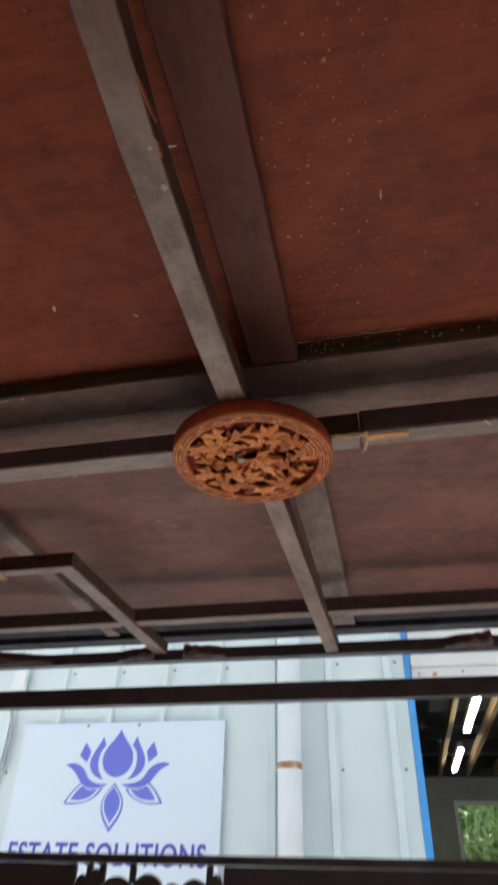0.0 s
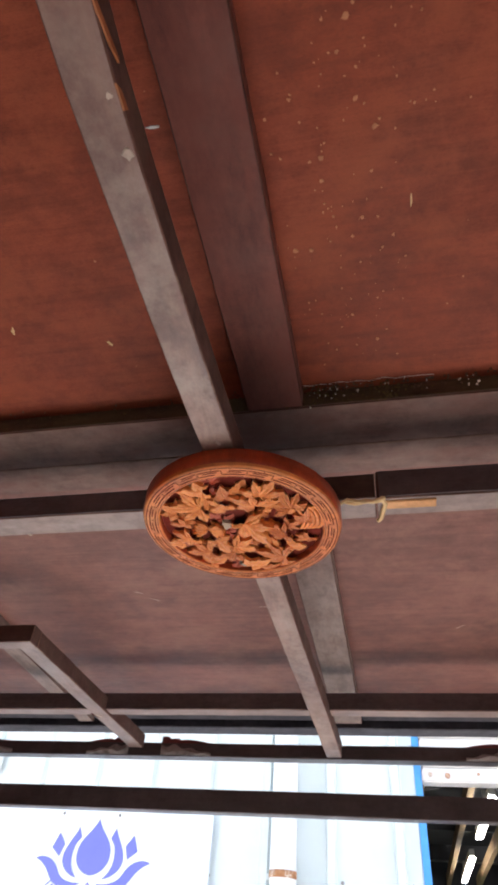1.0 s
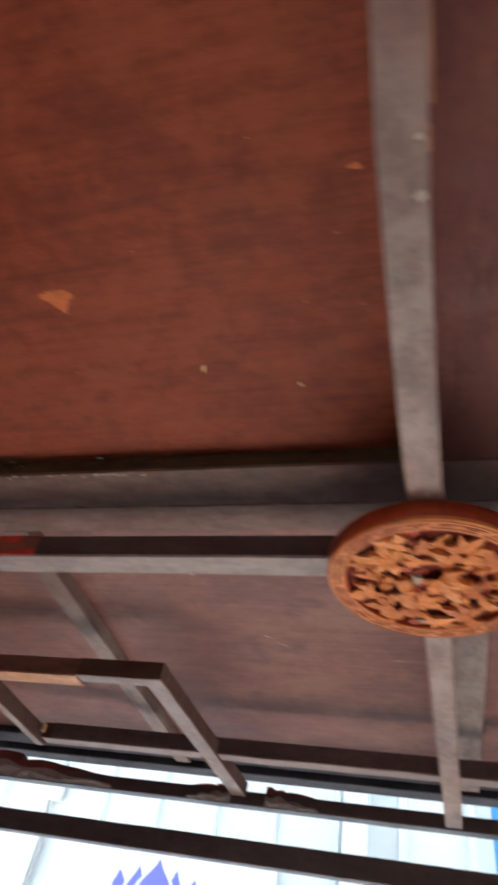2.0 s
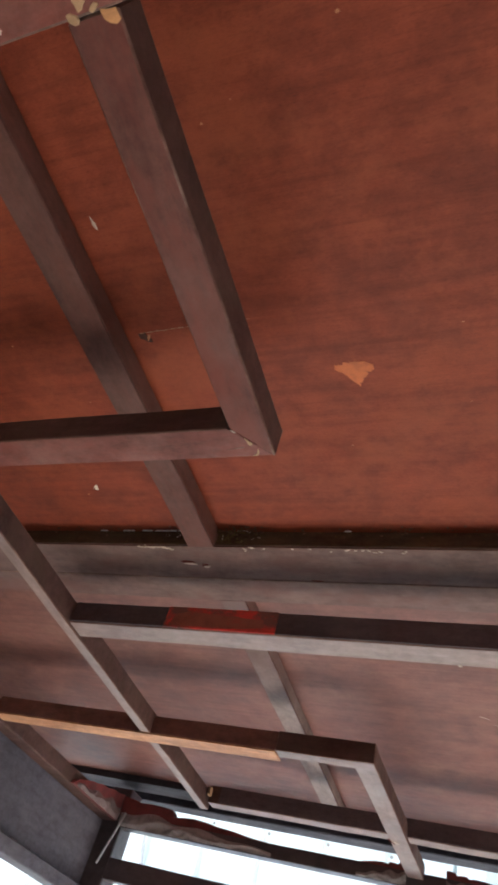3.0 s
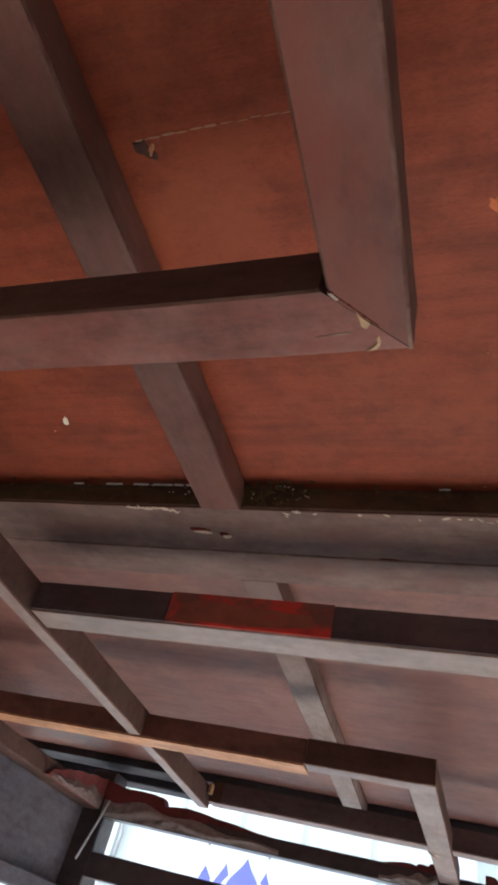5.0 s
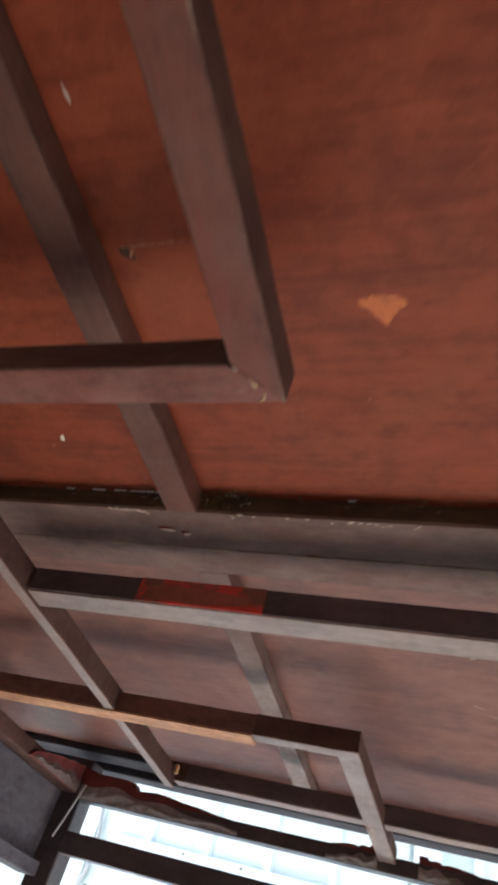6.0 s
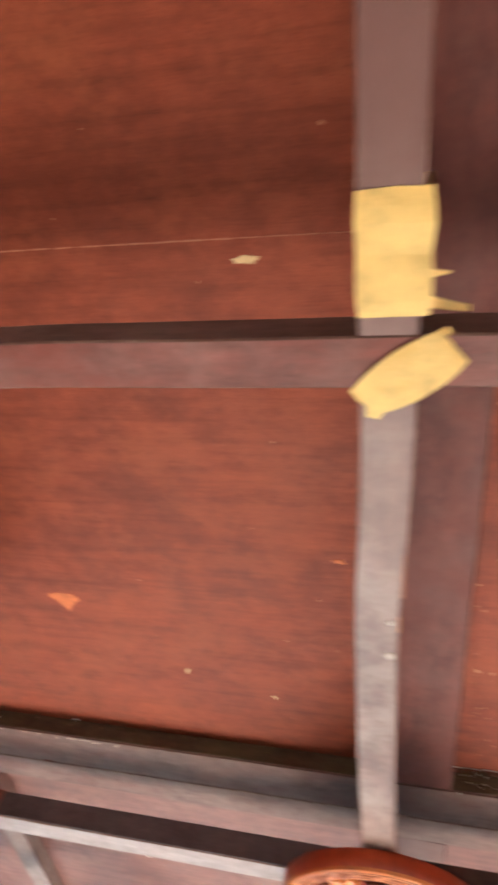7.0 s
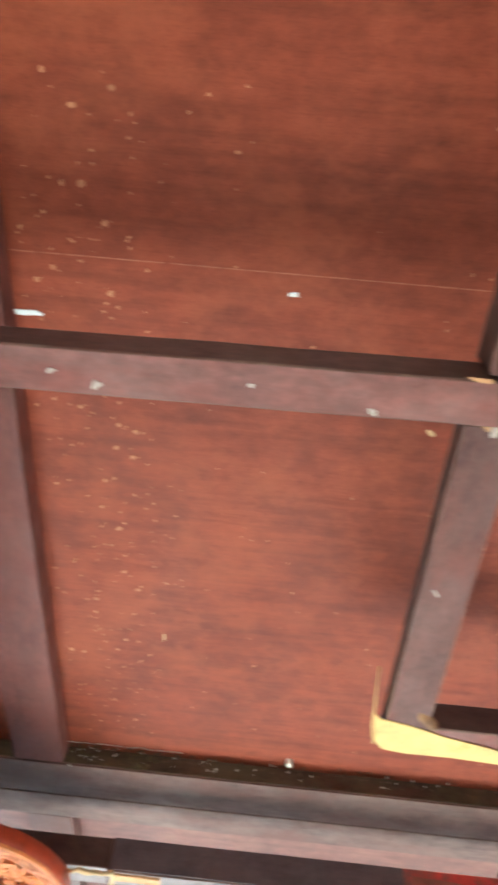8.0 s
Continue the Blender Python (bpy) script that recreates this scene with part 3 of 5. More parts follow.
def mitred(bm, x, y, sx, sy):
    """Cuts a batten on the diagonal through (x, y), keeping the side that (sx, sy) points to."""
    d = Vector((sx, sy, 0)).normalized()
    bmesh.ops.bisect_plane(bm, geom=bm.verts[:] + bm.edges[:] + bm.faces[:], plane_co=Vector((x, y, 0)) + d * 0.00015, plane_no=-d, clear_outer=True)
    ring = [e for e in bm.edges if e.is_boundary]
    bmesh.ops.holes_fill(bm, edges=ring, sides=0)
    return bm


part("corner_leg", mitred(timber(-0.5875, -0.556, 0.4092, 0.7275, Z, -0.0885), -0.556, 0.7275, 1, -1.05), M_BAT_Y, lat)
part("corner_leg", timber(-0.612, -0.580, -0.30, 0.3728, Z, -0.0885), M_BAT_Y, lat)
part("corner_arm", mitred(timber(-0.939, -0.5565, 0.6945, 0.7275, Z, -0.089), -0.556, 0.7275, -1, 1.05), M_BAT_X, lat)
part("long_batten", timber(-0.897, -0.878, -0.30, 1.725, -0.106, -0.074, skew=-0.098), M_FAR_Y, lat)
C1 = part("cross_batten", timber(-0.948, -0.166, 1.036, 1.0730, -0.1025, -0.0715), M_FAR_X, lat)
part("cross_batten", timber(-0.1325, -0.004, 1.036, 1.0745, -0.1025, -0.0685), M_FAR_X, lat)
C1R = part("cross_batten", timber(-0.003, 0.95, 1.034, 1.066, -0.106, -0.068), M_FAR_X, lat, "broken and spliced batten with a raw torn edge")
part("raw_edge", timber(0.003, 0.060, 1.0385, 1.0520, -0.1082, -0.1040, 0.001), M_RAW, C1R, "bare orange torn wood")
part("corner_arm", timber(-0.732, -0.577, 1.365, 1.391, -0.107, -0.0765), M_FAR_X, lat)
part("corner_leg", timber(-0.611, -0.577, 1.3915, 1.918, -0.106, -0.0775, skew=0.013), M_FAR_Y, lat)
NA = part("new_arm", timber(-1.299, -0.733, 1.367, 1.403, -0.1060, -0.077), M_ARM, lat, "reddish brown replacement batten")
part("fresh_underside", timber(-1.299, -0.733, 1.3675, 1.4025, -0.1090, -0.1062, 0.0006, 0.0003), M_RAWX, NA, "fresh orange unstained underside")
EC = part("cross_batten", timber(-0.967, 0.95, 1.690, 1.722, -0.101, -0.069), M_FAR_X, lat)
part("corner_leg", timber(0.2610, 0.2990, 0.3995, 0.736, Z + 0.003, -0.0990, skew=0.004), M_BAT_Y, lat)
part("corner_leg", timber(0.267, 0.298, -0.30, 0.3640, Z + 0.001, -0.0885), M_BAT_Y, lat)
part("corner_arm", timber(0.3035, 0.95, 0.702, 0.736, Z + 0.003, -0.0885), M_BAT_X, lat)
part("raw_notch", timber(-0.9665, -0.960, 1.677, 1.6885, -0.092, -0.076, 0.001), M_RAWCHIP, lat, "bare orange notch where two battens meet")
part("paint_patch", box(-0.797, -0.645, 1.0342, 1.0354, -0.1012, -0.0712), M_RED, C1, "worn red painted patch")


def worn(pts, y, parent, label):
    """A ragged patch where paint has rubbed off an upright face."""
    out = []
    for k, (u, v) in enumerate(pts):
        u2, v2 = pts[(k + 1) % len(pts)]
        for f in (0.0, 0.2, 0.4, 0.6, 0.8):
            j = noise.noise(Vector((u * 90 + f * 7, v * 90, 3.0)))
            out.append((u + (u2 - u) * f + j * 0.003, v + (v2 - v) * f + j * 0.0018))
    return part("rubbed_patch", prism(out, lambda u, v, d: Vector((u, y + 0.0001 - d, v + H)), 0.0004), M_RUBBED, parent, label)


worn([(-0.790, -0.098), (-0.735, -0.099), (-0.690, -0.0975), (-0.658, -0.094), (-0.664, -0.084), (-0.690, -0.082), (-0.730, -0.080), (-0.765, -0.0775), (-0.784, -0.082)], 1.0342, C1, "brown wood where red paint has rubbed off")
worn([(0.358, -0.099), (0.42, -0.101), (0.475, -0.097), (0.470, -0.083), (0.42, -0.080), (0.36, -0.077)], 1.0322, C1R, "brown wood where red paint has rubbed off")
part("dark_face", box(-0.943, -0.798, 1.0342, 1.0354, -0.1012, -0.0725), M_BLACKFACE, C1, "black stained face")
part("dark_face", box(-0.644, -0.167, 1.0342, 1.0354, -0.1012, -0.0725), M_BLACKFACE, C1, "black stained face")
part("dark_face", box(0.0, 0.350, 1.0322, 1.0334, -0.1045, -0.0695), M_BLACKFACE, C1R, "black stained face")
part("paint_patch", box(0.351, 0.49, 1.0322, 1.0334, -0.1045, -0.0695), M_RED, C1R, "worn red painted patch")
part("dark_face", box(0.491, 0.949, 1.0322, 1.0334, -0.1045, -0.0695), M_BLACKFACE, C1R, "black stained face")
part("dark_face", box(-0.943, 0.949, 1.6882, 1.6894, -0.0995, -0.0695), M_BLACKFACE, EC, "black stained face")
# small battens of wear: chips, knots and pale flecks on the lattice
for x, y, z, rx, ry, s in ((-0.1445, 0.630, Z, 0.0042, 0.0045, 1), (-0.1445, 0.594, Z, 0.0022, 0.0024, 2), (-0.150, 0.912, Z, 0.005, 0.0025, 3),
                           (0.024, 0.393, Z - 0.001, 0.004, 0.003, 6), (-0.005, 0.386, Z - 0.001, 0.0035, 0.0025, 7), (0.123, 0.384, Z - 0.001, 0.003, 0.0014, 8),
                           (0.2014, 0.3948, Z - 0.001, 0.004, 0.0018, 9), (0.275, 0.545, Z + 0.003, 0.005, 0.001, 10), (0.281, 0.402, Z, 0.005, 0.003, 12),
                           (-0.5825, 0.4085, Z - 0.001, 0.0032, 0.0036, 13), (-0.576, 0.4025, Z - 0.001, 0.0038, 0.0042, 14), (-0.568, 0.4062, Z - 0.001, 0.0045, 0.0018, 15), (-0.5125, 0.394, Z - 0.001, 0.0017, 0.0058, 20), (-0.4545, 0.3815, Z - 0.001, 0.0036, 0.0085, 16), (-0.629, 0.402, Z - 0.001, 0.0022, 0.004, 21),
                           (-0.436, 1.072, -0.1025, 0.003, 0.0012, 17), (0.16, 1.04, -0.106, 0.008, 0.002, 18), (0.22, 1.06, -0.106, 0.004, 0.002, 19)):
    bm = bmesh.new()
    blob(bm, x, y, z, rx, ry, 0.0009, 0.4 * s, s)
    part("pale_chip", bm, M_RAWCHIP if s in (13, 14, 15, 16) else M_CHIP, lat, "pale chip or paint fleck on the batten")
bm = bmesh.new()
for i in range(14):
    x = -0.545 + i * 0.0065 if i < 7 else -0.495 + (i - 7) * 0.006
    blob(bm, x, 0.3745 + rnd.uniform(-0.0008, 0.0015), Z - 0.001, rnd.uniform(0.003, 0.006), rnd.uniform(0.0010, 0.0026), 0.0008, 0, i, 6)
tagged(part("frayed_edge", bm, M_RAWCHIP, AB, "frayed pale edge of the batten"), kind="stuff")


def chip(pts, material, label, name="bare_chip", z=Z, h=0.0007):
    """A thin raised chip of the given outline under a batten."""
    return part(name, prism(pts, lambda u, v, d: Vector((u, v, z + H + 0.0003 - d)), h + 0.0003), material, lat, label)


chip([(-0.5770, 0.7062), (-0.5760, 0.7100), (-0.5757, 0.7135), (-0.5738, 0.7148), (-0.5722, 0.7130), (-0.5726, 0.7112), (-0.5745, 0.7098)], M_RAWCHIP, "pale bare chip at the mitre")
chip([(-0.5690, 0.7188), (-0.5702, 0.7205), (-0.5700, 0.7225), (-0.5722, 0.7246), (-0.5752, 0.7262), (-0.5712, 0.7258), (-0.5694, 0.7240), (-0.5686, 0.7216)], M_RAWCHIP, "pale bare sliver at the mitre")
chip([(-0.5868, 0.6968), (-0.5852, 0.6966), (-0.5830, 0.6998), (-0.5842, 0.7002)], M_CHIP, "pale rubbed corner of the mitre")
chip([(-0.600, 1.706), (-0.592, 1.704), (-0.586, 1.716), (-0.594, 1.719)], M_CHIP, "pale splinter where battens cross", z=-0.1062)
chip([(-0.606, 1.700), (-0.603, 1.699), (-0.595, 1.722), (-0.598, 1.723)], M_DISCBACK, "dark open crack where battens cross", z=-0.1058)
chip([(-0.5960, 0.7178), (-0.5880, 0.7168), (-0.5812, 0.7160), (-0.5806, 0.7172), (-0.5880, 0.7176)], M_EDGE, "faint pale knock in the batten", h=0.0002)
chip([(-0.5570, 0.7060), (-0.5562, 0.7060), (-0.5560, 0.7265), (-0.5576, 0.7265), (-0.5578, 0.7160)], M_EDGE, "pale bare edge of the batten")
chip([(-0.5660, 0.4080), (-0.5610, 0.4092), (-0.5570, 0.4094), (-0.5562, 0.4150), (-0.5590, 0.4165), (-0.5625, 0.4152), (-0.5652, 0.4128)], M_RAW, "bare orange end of the batten")
chip([(0.254, 0.3650), (0.270, 0.3654), (0.270, 0.3682), (0.260, 0.3676)], M_RAW, "torn orange splinter", z=Z - 0.001)
chip([(0.273, 0.3995), (0.291, 0.3998), (0.289, 0.4035), (0.277, 0.4030)], M_RAW, "torn orange splinter", z=Z + 0.003)
bm = bmesh.new()
for k in range(16):
    a = 0.03 + 0.55 * k / 15
    blob(bm, -0.5875 + 0.0315 * a, 0.6945 + 0.033 * a, Z + 0.0002, 0.0012, 0.00035 + 0.0004 * (k % 5 == 1), 0.0006, 0.78, k, 5)
tagged(part("mitre_gap", bm, M_DISCBACK, lat, "dark open mitre line"), kind="stuff")

# ---------------------------------------------------------------- specks, stains and flakes on the plywood
bm = bmesh.new()
for i in range(420):
    x = rnd.gauss(-0.008, 0.036) if i < 270 else (rnd.uniform(-0.07, 0.5) if i < 385 else rnd.uniform(-0.9, -0.15))
    y = rnd.uniform(0.22, 0.93)
    if -0.145 < x < -0.07 or -0.76 < x < -0.715:
        continue
    s = rnd.uniform(0.0010, 0.0028) if i < 60 else rnd.uniform(0.0004, 0.0015)
    blob(bm, x, y, 0.0, s, s * rnd.uniform(0.7, 1.3), 0.0007, rnd.uniform(0, 3), i, 7)
whole("ceiling_specks", bm, M_SPECK, "pale tan specks spattered over the plywood", "specks", "stuff")


def flake(x, y, rx, ry, turn, material, label, seed, name="paint_flake", z=0.0, h=0.0008):
    b = bmesh.new()
    blob(b, x, y, z, rx, ry, h, turn, seed, 11)
    return whole(name, b, material, label, "flake")


ragged = []
for k in range(72):
    u = 1 - 2 * k / 36 if k < 36 else -1 + 2 * (k - 36) / 36
    v = 0.0105 * (1 - u * u) ** 0.42 if k < 36 else -0.0225 * (1 - abs(u - 0.06) / 1.06) ** 1.5
    j = noise.noise(Vector((u * 5, k * 0.35, 2.0)))
    j2 = noise.noise(Vector((u * 17, k * 0.9, 7.0)))
    ragged.append((-0.5060 + 0.0180 * u + 0.0026 * j + 0.0014 * j2, 0.7322 - 0.86 * v + 0.0032 * j2 + 0.0016 * j))
whole("bare_patch", prism(ragged, lambda u, v, d: Vector((u, v, H + 0.0002 - d)), 0.0006), M_ORANGE, "bare orange ragged patch on the plywood", "patch")
flake(-0.194, 0.6495, 0.007, 0.003, 0.1, M_ORANGE, "small bare orange patch on the plywood", 5, "bare_patch", 0.0, 0.0006)
flake(-0.253, 0.360, 0.011, 0.0032, 0.0, M_STRAW, "thin curled straw-coloured flake on the plywood", 7)
flake(-0.066, 0.394, 0.0145, 0.0026, 0.0, M_FLAKE, "bright white paper strip on the plywood", 9)
flake(-0.159, 0.657, 0.0065, 0.0012, 0.05, M_FLAKE, "thin white splinter on the plywood", 10)
flake(0.1468, 0.3600, 0.0045, 0.0022, 0.0, M_FLAKE, "bright white oval fleck on the plywood", 11)
flake(0.2765, 0.4700, 0.006, 0.0028, 0.6, M_STRAW, "straw-coloured flake beside the batten", 13)
flake(0.046, 0.753, 0.0012, 0.008, 0.0, M_STRAW, "narrow straw-coloured sliver on the plywood", 15)
flake(-0.704, 0.553, 0.0019, 0.0062, -0.1, M_CHIP, "narrow pale sliver on the plywood beside the joist", 17)
flake(-0.869, 0.880, 0.003, 0.005, 0, M_WHITE, "small pale fleck on the plywood", 19)
flake(-0.376, 0.836, 0.0025, 0.005, 0.3, M_STRAW, "small pale sliver on the plywood", 21)
flake(-0.275, 0.867, 0.002, 0.004, -0.5, M_STRAW, "tiny pale sliver on the plywood", 22)
for sx, sy, sa in ((-0.425, 1.407, 0.5), (-0.402, 1.433, 0.6), (0.125, 1.563, -0.7), (-0.209, 1.471, 0.1)):
    flake(sx, sy, 0.011, 0.0007, sa, M_CHIP, "fine pale scratch in the far plywood", int(sx * 50), "scratch", 0.0, 0.0004)
flake(0.203, 0.951, 0.005, 0.005, 0, M_WHITE, "white cocoon stuck at the beam", 23, "cocoon", 0.0, 0.006)
flake(-0.704, 0.671, 0.008, 0.005, 0.5, M_KNOT, "dark round knot in the plywood", 25, "knot", 0.0, 0.0006)
flake(-0.700, 0.671, 0.0015, 0.004, 0.5, M_SPECK, "pale heart of a plywood knot", 27, "knot_heart", -0.0005, 0.0006)
bm = bmesh.new()
for i in range(14):
    blob(bm, -0.705 + i * 0.0085, 0.6655 + rnd.uniform(-0.0006, 0.0006), 0.0, 0.0048, 0.0003 if i > 5 else 0.0007, 0.0004, 0, i, 6)
whole("ceiling_crack", bm, plain("crack_line", (0.34, 0.17, 0.10), 0.7), "pale broken crack line across the plywood", "crack", "stuff")


# ---------------------------------------------------------------- yellow tape and twine
def sleeve(x0, x1, y0, y1, z0, z1, rings=7, seed=0.0, axis="y"):
    """Tape wound round a batten: a puckered open sleeve with turns that overlap."""
    bm = bmesh.new()
    rows = []
    n = rings * 4
    for i in range(n + 1):
        f = i / n
        fat = 0.0012 + 0.0005 * abs(math.sin(f * rings * math.pi)) + 0.0004 * noise.noise(Vector((f * 9, seed, 0)))
        if i in (0, n):
            fat = 0.0006
        row = []
        prof = ((x0, z0), ((x0 + x1) / 2, z0), (x1, z0), (x1, (z0 + z1) / 2), (x1, z1), ((x0 + x1) / 2, z1), (x0, z1), (x0, (z0 + z1) / 2))
        cx, cz = (x0 + x1) / 2, (z0 + z1) / 2
        for x, z in prof:
            px = x + math.copysign(fat, x - cx) * (abs(x - cx) > 1e-4)
            pz = z + math.copysign(fat, z - cz) * (abs(z - cz) > 1e-4)
            fat += 0.0006 * noise.noise(Vector((px * 90, pz * 90, f * 14 + seed)))
            py = y0 + (y1 - y0) * f + 0.0026 * noise.noise(Vector((px * 60, pz * 60, seed + f * 3)))
            row.append(bm.verts.new((px, py, pz + H) if axis == "y" else (py, px, pz + H)))
        rows.append(row)
    for a, b in zip(rows, rows[1:]):
        for j in range(8):
            bm.faces.new((a[j], a[(j + 1) % 8], b[(j + 1) % 8], b[j]))
    return bm


def strip(pts, width, wide, thick=0.0008):
    """A band of tape along points, wide across the given direction."""
    bm = bmesh.new()
    w = Vector(wide).normalized()
    rows = []
    for i, p in enumerate(pts):
        p = Vector(p) + Vector((0, 0, H))
        d = (Vector(pts[min(i + 1, len(pts) - 1)]) - Vector(pts[max(0, i - 1)])).normalized()
        nn = d.cross(w).normalized() * thick
        hw = w * (width[i] if isinstance(width, (list, tuple)) else width) / 2
        rows.append([bm.verts.new(p + hw), bm.verts.new(p - hw), bm.verts.new(p - hw + nn), bm.verts.new(p + hw + nn)])
    for a, b in zip(rows, rows[1:]):
        for j in range(4):
            bm.faces.new((a[j], a[(j + 1) % 4], b[(j + 1) % 4], b[j]))
    bm.faces.new(rows[0])
    bm.faces.new(list(reversed(rows[-1])))
    return bm


GT = "yellow tape on the lattice"
tape = thing("tape_wrap", (-0.154, 0.33, H - 0.122), "yellow masking tape wound round the crossing of two battens", "tape", GT)
part("winding", sleeve(-0.1635, -0.128, 0.2950, 0.360, Z, -0.086, 2, 1.0), M_TAPE, tape)
band = []
for k in range(15):
    f = k / 14
    band.append((-0.1640 + 0.0530 * f, 0.4125 - 0.0375 * f, Z - 0.0032 + 0.004 * abs(2 * f - 1) ** 8))
part("diagonal_band", strip(band, [0.008 + 0.024 * math.sin(math.pi * (0.07 + 0.80 * k / 14)) ** 0.6 for k in range(15)], (0.62, 0.78, 0)), M_TAPE, tape)
part("tail", strip([(-0.150, 0.405, Z - 0.0026), (-0.154, 0.413, Z - 0.0022), (-0.157, 0.421, Z - 0.0012)], [0.016, 0.013, 0.007], (1, 0.35, 0)), M_TAPE, tape)
part("loose_end", strip([(-0.131, 0.355, Z + 0.010), (-0.119, 0.359, Z + 0.012), (-0.106, 0.362, Z + 0.014)], [0.008, 0.006, 0.004], (0.1, 1, 0.2)), M_TAPE, tape)
part("loose_end", strip([(-0.131, 0.341, Z + 0.010), (-0.124, 0.3415, Z + 0.012), (-0.117, 0.342, Z + 0.014)], [0.007, 0.004, 0.001], (0.1, 1, 0.2)), M_TAPE, tape)
t2 = thing("tape_wrap", (-0.43, 0.385, H - 0.122), "narrow torn yellow tape band round a single batten", "tape", GT)
part("winding", sleeve(0.3705, 0.4040, -0.447, -0.4385, Z - 0.001, -0.088, 1, 4.0, "x"), M_TAPE, t2)
t3 = thing("tape_wrap", (0.27, 0.739, H - 0.118), "yellow tape strung round a broken lattice corner", "tape", GT)
flat = [(0.2605, 0.7250), (0.2700, 0.7322), (0.2810, 0.7345), (0.2970, 0.7380), (0.3300, 0.7480), (0.3840, 0.7600), (0.4500, 0.7690), (0.4500, 0.7790), (0.3900, 0.7790), (0.3420, 0.7762), (0.2970, 0.7765), (0.2770, 0.7735), (0.2690, 0.7640), (0.2625, 0.7440)]
part("corner_band", prism(flat, lambda u, v, d: Vector((u - 0.009, v - 0.0365, H + Z + 0.0026 - d - 0.0012 * noise.noise(Vector((u * 40, v * 40, 0))))), 0.0009), M_TAPE, t3)
part("side_band", strip([(0.2500, 0.644, Z + 0.012), (0.2510, 0.661, Z + 0.010), (0.2520, 0.680, Z + 0.006), (0.2535, 0.699, Z + 0.003), (0.2580, 0.722, Z + 0.002)], [0.006, 0.011, 0.015, 0.018, 0.014], (0.25, 0, 1)), M_TAPE, t3)
M_WAD = plain("brown_wad", (0.30, 0.14, 0.06), 0.8, var=0.5, scale=90)
part("wad", tube([(0.288, 0.671, H + Z + 0.018), (0.291, 0.681, H + Z + 0.010), (0.296, 0.690, H + Z + 0.006), (0.307, 0.699, H + Z + 0.002)], 0.0075, 8, 0.7), M_WAD, t3, "brown torn wad in the corner", True)
tw = thing("twine", (0.03, 1.05, H - 0.11), "frayed straw twine tied round the spliced batten", "twine")
part("strand", tube([(-0.055 + 0.061 * i / 9, 1.031 + 0.002 * math.sin(i * 1.3), H - 0.1105 + 0.0015 * math.cos(i * 2.1)) for i in range(10)], 0.0024, 6), M_STRAW, tw)
part("strand", tube([(-0.05 + 0.055 * i / 9, 1.034 + 0.0015 * math.cos(i * 1.7), H - 0.1105 + 0.001 * math.sin(i)) for i in range(10)], 0.0018, 6), M_STRAW, tw)
part("knot", tube([(0.002, 1.028, H - 0.110), (0.006, 1.040, H - 0.1095), (0.003, 1.055, H - 0.1085), (0.000, 1.070, H - 0.1075), (-0.003, 1.074, H - 0.107)], 0.0026, 6), M_STRAW, tw)

# ---------------------------------------------------------------- carved roundel
CX, CY, CR = -0.149, 1.026, 0.108
disc = thing("carved_roundel", (CX, CY, H - 0.13), "round carved wooden plaque of maple leaves in orange and red lacquer", "plaque")


def lathe(profile, seg=96):
    bm = bmesh.new()
    rings = []
    for r, z in profile:
        rings.append([bm.verts.new((CX + r * math.cos(2 * math.pi * k / seg), CY + r * math.sin(2 * math.pi * k / seg), z + H)) for k in range(seg)])
    for a, b in zip(rings, rings[1:]):
        for k in range(seg):
            bm.faces.new((a[k], a[(k + 1) % seg], b[(k + 1) % seg], b[k]))
    return bm


ZB, ZT = -0.1425, -0.1205
part("outer_band", lathe([(CR - 0.004, ZT), (CR, ZT - 0.001), (CR, ZB + 0.006), (CR - 0.0008, ZB + 0.004)]), M_DISCSIDE, disc, "plain red lacquered edge", True)
prof = [(CR - 0.0008, ZB + 0.004), (CR - 0.0018, ZB + 0.001), (CR - 0.0035, ZB), (CR - 0.0050, ZB - 0.0002), (CR - 0.0065, ZB), (CR - 0.0150, ZB), (CR - 0.0165, ZB - 0.0004),
        (CR - 0.0185, ZB + 0.0003), (CR - 0.0195, ZB + 0.0015)]
part("ring", lathe(prof), M_DISC, disc, "orange varnished ring with engraved key lines", False)
part("inner_wall", lathe([(CR - 0.0195, ZB + 0.0015), (CR - 0.0199, ZB + 0.0096)]), M_DISCSIDE, disc, "deep red inner edge of the ring", True)
bm = bmesh.new()


def groove(r0, r1, a0, a1):
    """A dark engraved line along an arc of the ring."""
    k = max(2, int((a1 - a0) / 0.05))
    rows = []
    for i in range(k + 1):
        a = a0 + (a1 - a0) * i / k
        rows.append([bm.verts.new((CX + rr * math.cos(a), CY + rr * math.sin(a), H + ZB + dz)) for rr, dz in ((r0 - 0.0001, 0.0001), (r0 - 0.0001, -0.0003), (r1 + 0.0001, -0.0003), (r1 + 0.0001, 0.0001))])
    for a, b in zip(rows, rows[1:]):
        for j in range(3):
            bm.faces.new((a[j], a[j + 1], b[j + 1], b[j]))


for k in range(24):
    a, st = 2 * math.pi * k / 24, 2 * math.pi / 24
    inner, outer = CR - 0.0136, CR - 0.0078
    groove(outer - 0.0010, outer, a + (0.05 if k % 2 else 0.30) * st, a + 0.95 * st)
    groove(inner - 0.0010, inner, a + 0.05 * st, a + (0.70 if k % 2 else 0.95) * st)
    groove(CR - 0.0112, CR - 0.0103, a + 0.22 * st, a + 0.80 * st)
    groove(inner - 0.0010, outer, a - 0.005, a + 0.005)
    if k % 2:
        groove(outer, CR - 0.0046, a + 0.16, a + 0.17)
